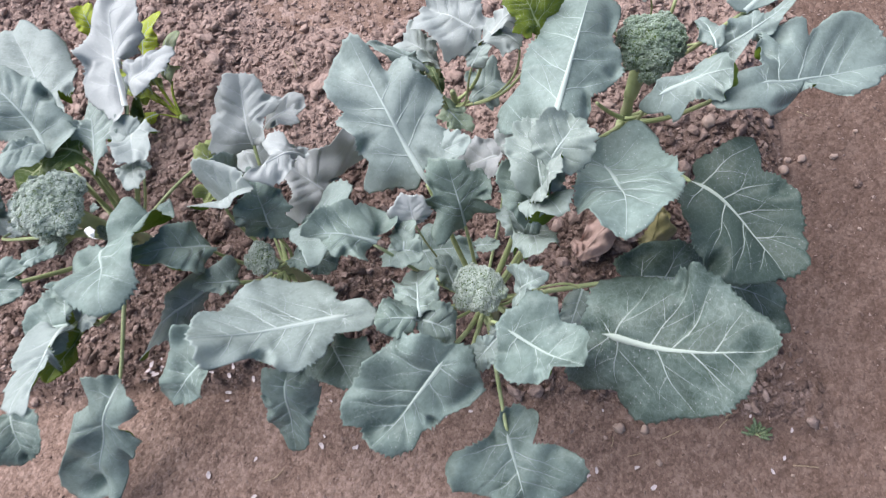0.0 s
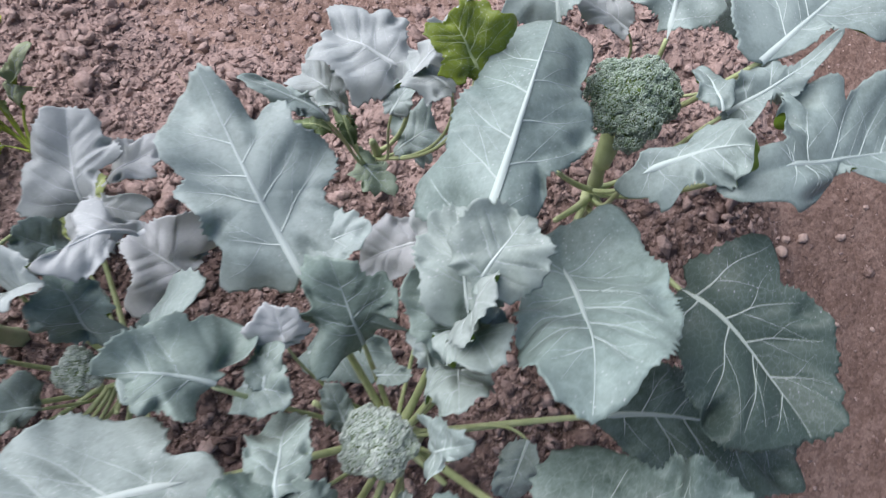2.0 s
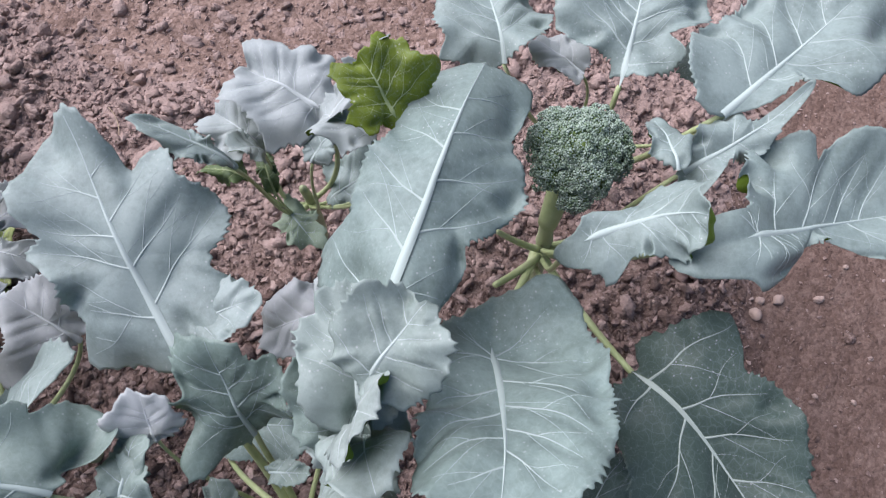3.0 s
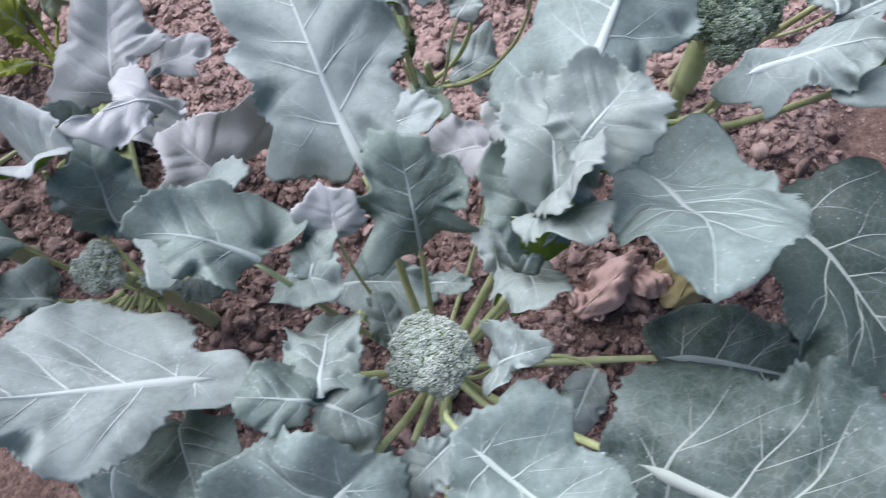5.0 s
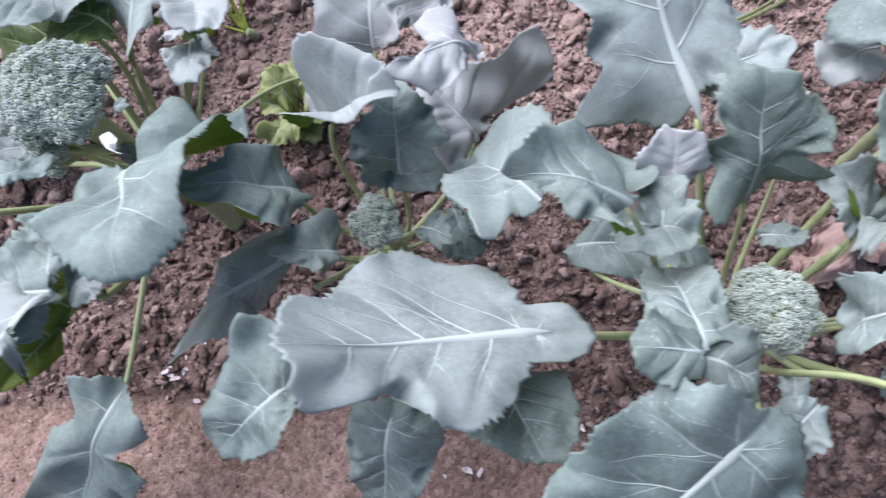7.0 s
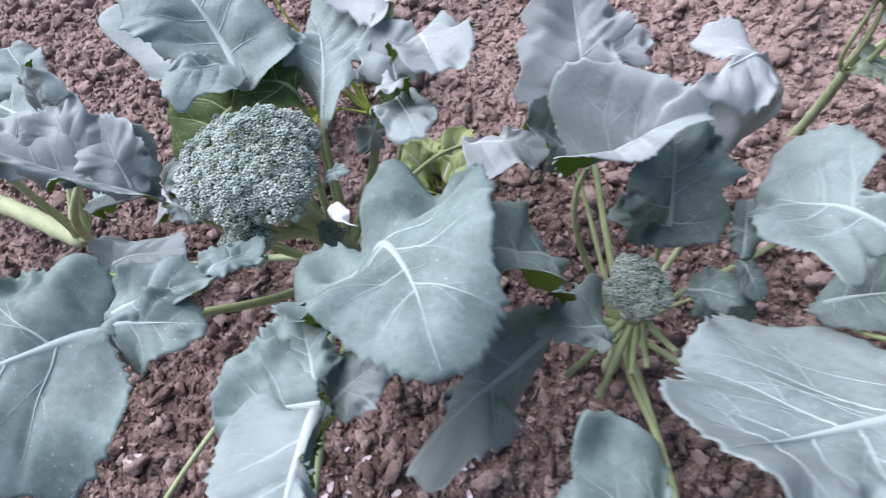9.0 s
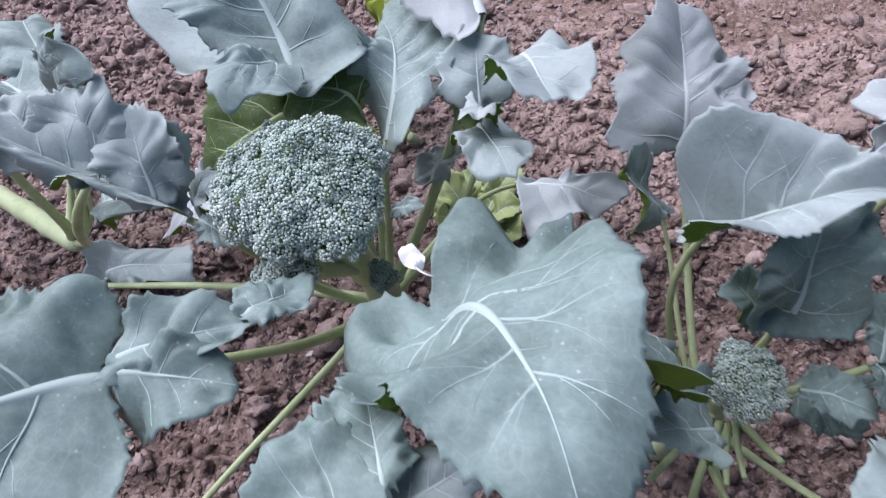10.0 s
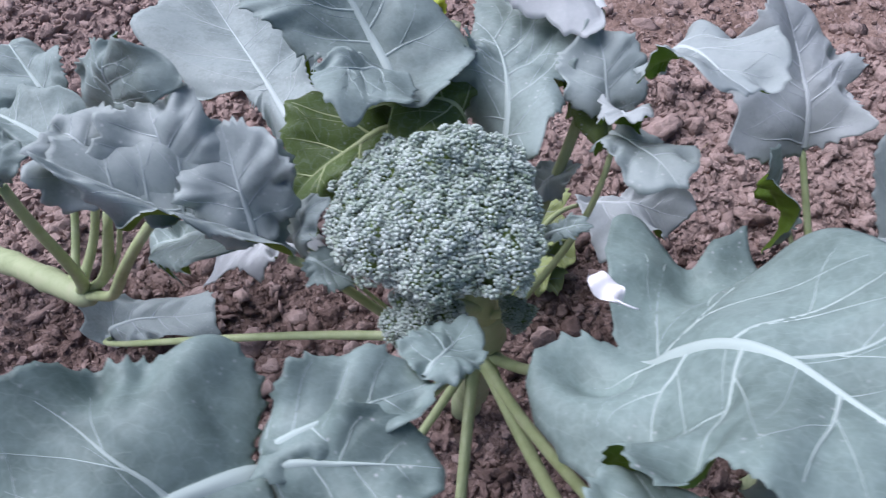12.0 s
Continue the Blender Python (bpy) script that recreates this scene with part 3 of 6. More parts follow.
def stub(plant, low, high, thick):
    """A leaf stalk that has lost its blade."""
    a, b = np.array(low), np.array(high)
    d = float(np.linalg.norm(b - a))
    line = bezier(a, a + 0.4 * (b - a) - np.array([0, 0, 0.10 * d]), b - 0.3 * (b - a) - np.array([0, 0, 0.06 * d]), b, 12)
    return mesh_object("leaf_stalk", *tube(line, np.linspace(thick * 1.2, thick * 0.85, 12), 9, 0.9), [STALK], plant)


# ---- soil ----
def value_noise(x, y, scale, seed):
    """Smooth noise on a lattice, 0 to 1, for arrays."""
    gx, gy = x * scale, y * scale
    ix, iy = np.floor(gx).astype(np.int64), np.floor(gy).astype(np.int64)
    fx, fy = gx - ix, gy - iy
    fx, fy = fx * fx * (3 - 2 * fx), fy * fy * (3 - 2 * fy)

    def h(a, b):
        k = (a * 374761393 + b * 668265263 + seed * 144665) & 0x7FFFFFFF
        k = ((k ^ (k >> 13)) * 1274126177) & 0x7FFFFFFF
        return ((k ^ (k >> 16)) & 0xFFFF) / 65535.0

    return (h(ix, iy) * (1 - fx) + h(ix + 1, iy) * fx) * (1 - fy) + (h(ix, iy + 1) * (1 - fx) + h(ix + 1, iy + 1) * fx) * fy


def bed_amount(x, y):
    """1 on the dug bed, 0 on the trodden path in front of it and at its end."""
    wob = 0.05 * (value_noise(x, y, 7.0, 3) - 0.5) + 0.10 * (value_noise(x, y, 2.2, 4) - 0.5)
    front = (y - (0.20 - 0.145 * x) + wob) / 0.06
    end = ((0.74 + 0.42 * (y - 0.45).clip(-0.1, 2)) - x + 1.4 * wob) / 0.16
    rear = (1.20 + 0.9 * np.abs(x + 0.05).clip(0.3, 1.3) - 0.27 - y + wob) / 0.10
    start = (x + 2.4 + wob) / 0.10
    return np.clip(np.minimum(np.minimum(front, end), start), 0, 1) * (0.25 + 0.75 * np.clip(rear, 0, 1))


def soil_height(x, y):
    bed = bed_amount(x, y)
    lumps = 0.030 * (value_noise(x, y, 9, 11) - 0.5) + 0.024 * np.abs(value_noise(x, y, 24, 12) - 0.5) + 0.018 * np.abs(value_noise(x, y, 55, 13) - 0.5) + 0.010 * (value_noise(x, y, 110, 17) - 0.5)
    flat = 0.010 * (value_noise(x, y, 5, 14) - 0.5) + 0.004 * (value_noise(x, y, 30, 15) - 0.5) + 0.002 * (value_noise(x, y, 90, 16) - 0.5)
    return bed * (lumps + 0.012) + (1 - bed) * flat - 0.012 * (1 - bed)


def spread(low, high, step, far):
    inner = np.arange(low, high, step)
    grow = step * np.cumsum(1.28 ** np.arange(1, 60))
    grow = grow[grow < far]
    return np.concatenate([low - grow[::-1], inner, inner[-1] + grow])


gx, gy = spread(-1.75, 1.35, 0.0066, 80), spread(-0.45, 1.75, 0.0066, 80)
X, Y = np.meshgrid(gx, gy, indexing="ij")
Z = soil_height(X, Y)
nx, ny = X.shape
index = np.arange(nx * ny).reshape(nx, ny)
quads = np.stack([index[:-1, :-1], index[1:, :-1], index[1:, 1:], index[:-1, 1:]], -1).reshape(-1, 4)
fading = np.clip((Y - 1.7) / 0.25, 0, 1) + np.clip((-1.7 - X) / 0.3, 0, 1)  # the dug soil ends in the trodden ground around
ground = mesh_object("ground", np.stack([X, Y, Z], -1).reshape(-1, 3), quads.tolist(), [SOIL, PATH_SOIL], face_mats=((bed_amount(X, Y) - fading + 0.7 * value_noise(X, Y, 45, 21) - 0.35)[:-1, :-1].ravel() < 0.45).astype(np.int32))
tagged(ground, "reddish brown garden soil, dug bed and trodden path", "soil", kind="structure")


def clods(name, count, low, high, solid, seed, label, on_path=False):
    rng = np.random.default_rng(seed)
    x, y = rng.uniform(-1.7, 1.3, count * 3), rng.uniform(-0.4, 1.7, count * 3)
    amount = bed_amount(x, y)
    keep = rng.uniform(size=count * 3) < (amount if not on_path else 1 - amount)
    x, y = x[keep][:count], y[keep][:count]
    size = low * (high / low) ** (rng.uniform(size=len(x)) ** 2.2)
    z = soil_height(x, y) + size * 0.25
    v, f = scatter_mesh(solid, np.stack([x, y, z], 1), size, rng, 0.30, 0.85)
    return tagged(mesh_object(name, v, f, [CLOD], smooth=solid is not ICO1), label, "soil", kind="stuff")


clods("soil_clods", 10000, 0.0036, 0.0125, ICO2, 5, "coarse reddish brown clods lying on the dug bed")
clods("soil_chunks", 420, 0.007, 0.016, ICO3, 8, "large broken lumps of reddish brown soil on the dug bed")
clods("soil_crumbs", 52000, 0.0018, 0.0058, ICO1, 6, "small reddish brown crumbs of soil on the bed")
clods("soil_grit", 12000, 0.0009, 0.0036, ICO1, 7, "fine grit strewn over the trodden path", True)


# ---- plants ----
# broccoli plant with a medium head
plant_mid = thing("broccoli_plant", (0.075, 0.365, 0.000), "broccoli plant with a medium grey-green head and wide waxy leaves", "plant", group="broccoli plants")
stem_part(plant_mid, (0.075, 0.365, 0.000), (0.066, 0.350, 0.380), 0.014, bend=(0.02, 0.0), seed=1)
head_part(plant_mid, (0.062, 0.341, 0.420), 0.041, 0.041, 19, 0.0011, lean=(0.0, -0.15), seed=3, stalk_to=(0.066, 0.35, 0.37), label="domed grey-green bud head")
leaf(plant_mid, (0.228, 0.228, 0.537), (0.395, 0.182, 0.638), (-0.03, 0.07), (0.103, -2), (0.111, -30), back=0.28, shape="broad", bloom=-0.20, seed=690, stalk=0.0047, root=(0.075, 0.349, 0.285), margin=[59, 54, 47, 44, 44, 45, 44, 44, 45, 45, 45, 46, 46, 46, 46, 45, 45, 45, 45, 46, 50, 56, 57, 59, 56, 54, 53, 52, 67, 72, 77, 77, 73, 69, 65, 64, 63, 63, 64, 64, 66, 67, 69, 70, 69, 67, 62, 58, 55, 52, 49, 48, 50, 52, 53, 53, 54, 55, 57, 56, 55, 55, 54, 53, 53, 53, 54, 55, 57, 58, 59, 59])
leaf(plant_mid, (0.098, 0.241, 0.582), (0.171, 0.185, 0.641), (-0.18, 0.02), (0.049, 21), (0.074, 30), back=0.55, shape="broad", bloom=0.10, seed=820, stalk=0.0034, root=(0.070, 0.346, 0.285), margin=[57, 54, 49, 45, 41, 39, 40, 40, 41, 42, 44, 46, 47, 48, 49, 51, 54, 56, 57, 59, 61, 63, 64, 63, 63, 63, 61, 59, 56, 55, 55, 56, 57, 58, 60, 63, 63, 63, 64, 63, 62, 61, 62, 65, 68, 71, 73, 75, 71, 68, 66, 64, 56, 46, 42, 43, 44, 46, 48, 51, 54, 56, 57, 58, 59, 61, 64, 63, 63, 64, 63, 59])
leaf(plant_mid, (-0.007, 0.221, 0.502), (-0.122, 0.122, 0.460), (-0.06, -0.01), (0.050, -13), (0.106, 30), back=0.50, shape="broad", bloom=0.12, seed=722, stalk=0.0043, root=(0.064, 0.346, 0.285), margin=[56, 55, 55, 56, 55, 54, 71, 69, 68, 67, 66, 65, 66, 63, 60, 57, 55, 56, 58, 60, 60, 60, 60, 61, 62, 64, 67, 69, 68, 66, 65, 64, 64, 63, 64, 65, 68, 72, 73, 70, 68, 67, 64, 61, 59, 57, 56, 51, 45, 40, 36, 33, 31, 30, 30, 29, 29, 28, 28, 28, 29, 29, 33, 38, 44, 45, 48, 51, 53, 53, 54, 55])
leaf(plant_mid, (0.077, 0.118, 0.300), (0.093, 0.000, 0.270), (0.06, 0.00), (0.112, 1), (0.114, -4), back=0.50, shape="lobed", bloom=0.10, seed=4, stalk=0.0042, root=(0.069, 0.345, 0.285), margin=[50, 49, 48, 47, 47, 47, 47, 48, 49, 51, 54, 56, 60, 65, 69, 75, 82, 92, 92, 93, 94, 95, 92, 91, 86, 75, 66, 62, 60, 58, 56, 56, 57, 60, 64, 70, 75, 78, 82, 84, 83, 82, 81, 79, 75, 39, 41, 43, 46, 50, 56, 62, 68, 73, 80, 88, 89, 91, 94, 95, 92, 89, 88, 79, 71, 66, 61, 58, 55, 53, 51, 50])
leaf(plant_mid, (-0.023, 0.287, 0.523), (-0.088, 0.290, 0.554), (0.06, 0.00), (0.026, -4), (0.036, -25), back=0.25, shape="ruffle", bloom=0.22, seed=134, stalk=0.0025, yellow=0.10, root=(0.061, 0.349, 0.285), margin=[53, 53, 52, 51, 50, 50, 50, 50, 51, 52, 53, 52, 50, 50, 49, 50, 50, 50, 50, 49, 50, 50, 52, 53, 52, 51, 51, 50, 51, 51, 55, 59, 58, 55, 53, 51, 46, 38, 32, 30, 30, 30, 30, 31, 31, 32, 33, 33, 33, 33, 33, 34, 35, 37, 36, 35, 35, 35, 36, 36, 37, 39, 40, 41, 43, 45, 47, 50, 51, 53, 55, 54])
leaf(plant_mid, (-0.026, 0.292, 0.516), (-0.030, 0.387, 0.451), (0.06, 0.00), (0.034, 8), (0.030, 8), back=0.00, shape="narrow", bloom=0.35, seed=619, stalk=0.0031, yellow=0.10)
leaf(plant_mid, (0.057, 0.431, 0.453), (0.038, 0.513, 0.554), (0.01, -0.00), (0.053, 3), (0.055, 16), back=0.00, shape="ruffle", bloom=0.22, seed=612, stalk=0.0036, yellow=0.10, root=(0.067, 0.362, 0.285), margin=[57, 56, 55, 53, 52, 48, 43, 41, 43, 45, 48, 46, 45, 44, 44, 41, 38, 35, 33, 31, 28, 26, 30, 46, 49, 51, 50, 49, 47, 38, 37, 37, 36, 37, 39, 41, 43, 43, 42, 41, 40, 40, 40, 46, 48, 50, 51, 50, 48, 44, 37, 29, 31, 33, 35, 38, 39, 39, 40, 40, 36, 34, 32, 35, 44, 47, 50, 53, 57, 59, 58, 58])
leaf(plant_mid, (0.064, 0.411, 0.432), (0.101, 0.407, 0.438), (0.06, 0.00), (0.012, 8), (0.012, 8), back=0.00, shape="narrow", bloom=0.35, seed=307, stalk=0.0018, yellow=0.10)
leaf(plant_mid, (0.190, 0.518, 0.575), (0.294, 0.759, 0.563), (0.13, 0.01), (0.076, -30), (0.088, -30), back=0.10, shape="broad", bloom=0.30, seed=160, stalk=0.0047, root=(0.073, 0.360, 0.285), margin=[63, 65, 69, 72, 72, 51, 40, 38, 36, 36, 36, 36, 36, 35, 34, 34, 33, 32, 30, 29, 28, 28, 27, 26, 25, 24, 24, 24, 32, 35, 38, 41, 45, 48, 48, 48, 47, 47, 48, 48, 50, 52, 54, 56, 58, 58, 54, 34, 33, 32, 31, 31, 31, 30, 31, 31, 30, 30, 29, 29, 29, 31, 34, 37, 42, 48, 55, 66, 77, 74, 71, 67])
leaf(plant_mid, (-0.002, 0.516, 0.487), (-0.082, 0.714, 0.581), (0.08, -0.01), (0.073, -9), (0.092, -1), back=0.05, shape="notch", bloom=0.38, seed=594, stalk=0.0047, root=(0.065, 0.361, 0.285), margin=[59, 57, 49, 44, 33, 36, 42, 44, 45, 40, 36, 36, 37, 37, 38, 39, 40, 39, 39, 38, 36, 34, 30, 29, 30, 30, 43, 44, 43, 43, 44, 42, 38, 37, 37, 38, 39, 44, 48, 47, 47, 47, 47, 48, 52, 54, 50, 31, 31, 30, 30, 30, 29, 28, 27, 26, 28, 31, 34, 37, 34, 31, 35, 42, 46, 49, 51, 53, 55, 58, 61, 60])
leaf(plant_mid, (-0.079, 0.402, 0.536), (-0.178, 0.413, 0.586), (0.12, 0.05), (0.041, 22), (0.063, -15), back=0.00, shape="ruffle", bloom=0.32, seed=64, stalk=0.0033, yellow=0.10, root=(0.060, 0.356, 0.285), margin=[54, 52, 50, 48, 46, 45, 45, 44, 44, 44, 44, 44, 44, 44, 45, 46, 48, 50, 53, 57, 60, 54, 54, 67, 76, 83, 87, 88, 88, 85, 82, 76, 50, 47, 44, 42, 40, 40, 40, 40, 40, 40, 40, 41, 42, 43, 44, 45, 44, 43, 42, 38, 32, 30, 32, 33, 36, 39, 39, 39, 40, 36, 33, 31, 29, 28, 28, 29, 30, 31, 32, 33])
leaf(plant_mid, (-0.066, 0.406, 0.486), (-0.015, 0.391, 0.506), (0.06, 0.00), (0.035, 8), (0.035, 8), back=0.00, shape="ruffle", bloom=0.35, seed=516, stalk=0.0023, yellow=0.10, margin=[57, 58, 60, 62, 63, 60, 57, 55, 54, 53, 53, 53, 53, 54, 52, 51, 50, 50, 50, 50, 51, 52, 54, 56, 59, 62, 63, 62, 61, 61, 62, 62, 64, 66, 66, 60, 55, 52, 52, 52, 52, 52, 52, 53, 53, 53, 53, 53, 53, 54, 54, 54, 54, 54, 54, 55, 55, 55, 55, 55, 55, 56, 56, 56, 56, 56, 56, 57, 57, 57, 57, 57])
leaf(plant_mid, (-0.147, 0.317, 0.467), (-0.333, 0.287, 0.590), (-0.09, 0.01), (0.107, 30), (0.112, -30), back=0.30, shape="broad", bloom=0.40, seed=185, stalk=0.0047, root=(0.060, 0.352, 0.285), margin=[57, 55, 52, 50, 49, 49, 48, 44, 36, 36, 36, 37, 38, 40, 42, 44, 46, 48, 50, 52, 50, 49, 50, 49, 46, 51, 54, 53, 52, 50, 47, 45, 44, 59, 62, 64, 66, 64, 62, 58, 37, 36, 37, 38, 38, 38, 38, 38, 38, 38, 38, 38, 38, 39, 39, 38, 38, 37, 35, 33, 32, 30, 28, 29, 33, 40, 48, 63, 63, 62, 57, 57])
leaf(plant_mid, (0.118, 0.323, 0.461), (0.156, 0.325, 0.532), (0.06, 0.00), (0.045, 8), (0.040, 8), back=0.20, shape="ruffle", bloom=0.35, seed=218, stalk=0.0027, root=(0.075, 0.349, 0.285), margin=[57, 54, 48, 41, 36, 32, 29, 24, 21, 19, 17, 16, 15, 14, 13, 13, 12, 12, 13, 13, 13, 14, 14, 15, 16, 40, 43, 46, 50, 55, 62, 75, 75, 70, 67, 63, 60, 61, 62, 64, 60, 58, 56, 54, 58, 64, 61, 57, 53, 50, 48, 45, 43, 41, 39, 38, 38, 37, 37, 37, 37, 38, 37, 37, 38, 38, 39, 45, 52, 56, 56, 57])
leaf(plant_mid, (0.332, 0.351, 0.307), (0.598, 0.278, 0.242), (0.01, -0.07), (0.100, 8), (0.100, 8), back=0.10, shape="broad", bloom=-0.16, seed=763, stalk=0.0047, yellow=0.07, root=(0.077, 0.354, 0.285), margin=[58, 59, 61, 62, 56, 52, 49, 46, 44, 41, 39, 37, 35, 34, 33, 32, 32, 32, 32, 32, 33, 34, 34, 34, 33, 33, 33, 34, 34, 35, 35, 37, 38, 40, 43, 46, 51, 55, 58, 54, 50, 46, 42, 38, 36, 32, 29, 27, 25, 24, 23, 22, 21, 21, 21, 21, 21, 21, 21, 22, 23, 24, 25, 27, 28, 31, 34, 38, 43, 49, 52, 55])
leaf(plant_mid, (0.225, 0.328, 0.392), (0.193, 0.264, 0.353), (0.06, 0.00), (0.022, 8), (0.022, 8), back=0.00, shape="narrow", bloom=0.35, seed=190, stalk=0.0025, root=(0.077, 0.352, 0.285))
leaf(plant_mid, (-0.067, 0.494, 0.178), (0.066, 0.477, 0.210), (0.06, 0.00), (0.045, 8), (0.045, 8), back=0.00, shape="plain", bloom=0.30, seed=775, stalk=0.0036, root=(0.062, 0.360, 0.285), margin=[56, 59, 63, 61, 58, 56, 55, 54, 52, 47, 44, 41, 39, 37, 35, 34, 34, 33, 33, 33, 34, 34, 35, 35, 35, 36, 37, 39, 40, 43, 46, 50, 51, 51, 52, 53, 51, 47, 44, 42, 40, 39, 37, 37, 36, 36, 36, 37, 38, 39, 40, 42, 39, 36, 34, 32, 30, 29, 29, 28, 28, 28, 29, 31, 33, 35, 38, 41, 46, 51, 52, 54])
leaf(plant_mid, (0.120, 0.561, 0.434), (0.051, 0.547, 0.420), (0.06, 0.00), (0.045, 8), (0.050, 8), back=0.00, shape="plain", bloom=0.70, seed=226, stalk=0.0026, root=(0.070, 0.362, 0.285), margin=[69, 65, 62, 59, 57, 56, 55, 54, 54, 54, 52, 51, 51, 50, 51, 51, 52, 54, 56, 59, 59, 58, 57, 57, 57, 58, 59, 61, 63, 64, 66, 68, 70, 74, 66, 59, 54, 51, 48, 45, 44, 44, 44, 44, 45, 46, 48, 50, 52, 54, 52, 50, 49, 48, 47, 47, 48, 48, 49, 51, 53, 55, 59, 60, 59, 59, 59, 60, 61, 62, 64, 67])
leaf(plant_mid, (-0.042, 0.397, 0.499), (-0.034, 0.450, 0.494), (0.06, 0.00), (0.020, 8), (0.018, 8), back=0.00, shape="narrow", bloom=0.35, seed=443, stalk=0.0020, yellow=0.10)
leaf(plant_mid, (-0.026, 0.289, 0.517), (0.026, 0.267, 0.484), (0.06, 0.00), (0.032, 8), (0.034, 8), back=0.00, shape="ruffle", bloom=0.35, seed=675, stalk=0.0024, yellow=0.10)
leaf(plant_mid, (-0.139, 0.442, 0.468), (-0.203, 0.508, 0.420), (0.06, 0.00), (0.050, 8), (0.050, 8), back=0.00, shape="ruffle", bloom=0.35, seed=155, stalk=0.0032, margin=[69, 70, 72, 74, 77, 81, 86, 85, 83, 81, 80, 80, 79, 78, 79, 79, 81, 71, 62, 56, 51, 20, 20, 20, 20, 21, 22, 23, 24, 26, 28, 31, 35, 41, 41, 42, 44, 46, 45, 44, 43, 42, 41, 41, 43, 52, 65, 73, 77, 70, 62, 57, 53, 52, 52, 52, 53, 54, 56, 58, 56, 55, 54, 54, 54, 55, 56, 57, 59, 62, 65, 69])
leaf(plant_mid, (0.149, 0.405, 0.451), (0.118, 0.455, 0.485), (0.06, 0.00), (0.026, 8), (0.028, 8), back=0.00, shape="plain", bloom=0.40, seed=352, stalk=0.0023, root=(0.075, 0.358, 0.285))
leaf(plant_mid, (-0.023, 0.443, 0.480), (-0.026, 0.478, 0.515), (0.06, 0.00), (0.035, 8), (0.030, 8), back=0.00, shape="plain", bloom=0.65, seed=522, stalk=0.0021, root=(0.062, 0.360, 0.285))
leaf(plant_mid, (0.144, 0.397, 0.426), (0.185, 0.462, 0.620), (0.06, 0.00), (0.012, 8), (0.012, 8), back=0.00, shape="narrow", bloom=0.35, seed=411, stalk=0.0042, yellow=0.10, root=(0.076, 0.358, 0.285))
leaf(plant_mid, (0.180, 0.457, 0.625), (0.220, 0.497, 0.649), (0.06, 0.00), (0.044, 12), (0.044, 6), back=0.20, shape="ruffle", bloom=0.40, seed=655, stalk=0.0023, yellow=0.10)
leaf(plant_mid, (0.166, 0.439, 0.585), (0.165, 0.533, 0.595), (0.06, 0.00), (0.042, 12), (0.038, 10), back=0.25, shape="plain", bloom=0.40, seed=321, stalk=0.0027, yellow=0.10)
leaf(plant_mid, (0.156, 0.423, 0.522), (0.126, 0.487, 0.577), (0.06, 0.00), (0.034, 10), (0.036, 12), back=0.25, shape="plain", bloom=0.30, seed=139, stalk=0.0026, yellow=0.10)
leaf(plant_mid, (0.165, 0.434, 0.589), (0.182, 0.425, 0.657), (0.06, 0.00), (0.034, 8), (0.034, 8), back=0.25, shape="plain", bloom=0.45, seed=573, stalk=0.0023, yellow=0.10)
leaf(plant_mid, (0.164, 0.433, 0.513), (0.178, 0.385, 0.636), (0.06, 0.00), (0.034, 8), (0.034, 8), back=0.15, shape="plain", bloom=0.40, seed=176, stalk=0.0032, yellow=0.10)
leaf(plant_mid, (0.156, 0.422, 0.448), (0.149, 0.347, 0.539), (0.06, 0.00), (0.034, 8), (0.032, 8), back=0.20, shape="ruffle", bloom=0.40, seed=97, stalk=0.0030, yellow=0.10)
leaf(plant_mid, (0.003, 0.535, 0.495), (0.073, 0.552, 0.530), (0.06, 0.00), (0.030, 8), (0.030, 8), back=0.00, shape="plain", bloom=0.40, seed=33, stalk=0.0026)
leaf(plant_mid, (0.179, 0.576, 0.480), (0.121, 0.554, 0.480), (0.06, 0.00), (0.030, 8), (0.030, 8), back=0.00, shape="plain", bloom=0.55, seed=364, stalk=0.0023)
leaf(plant_mid, (0.084, 0.288, 0.410), (0.076, 0.253, 0.410), (0.06, 0.00), (0.012, 8), (0.012, 8), back=0.00, shape="ruffle", bloom=0.40, seed=585, stalk=0.0018)
leaf(plant_mid, (0.024, 0.357, 0.390), (0.008, 0.411, 0.410), (0.06, 0.00), (0.018, 8), (0.016, 8), back=0.00, shape="ruffle", bloom=0.35, seed=817, stalk=0.0021, yellow=0.10, root=(0.060, 0.354, 0.285))
leaf(plant_mid, (0.078, 0.257, 0.460), (0.033, 0.217, 0.450), (0.06, 0.00), (0.020, 8), (0.022, 8), back=0.00, shape="ruffle", bloom=0.35, seed=338, stalk=0.0022)
leaf(plant_mid, (-0.010, 0.222, 0.455), (0.040, 0.235, 0.440), (0.06, 0.00), (0.030, 8), (0.034, 8), back=0.00, shape="ruffle", bloom=0.30, seed=874, stalk=0.0023)

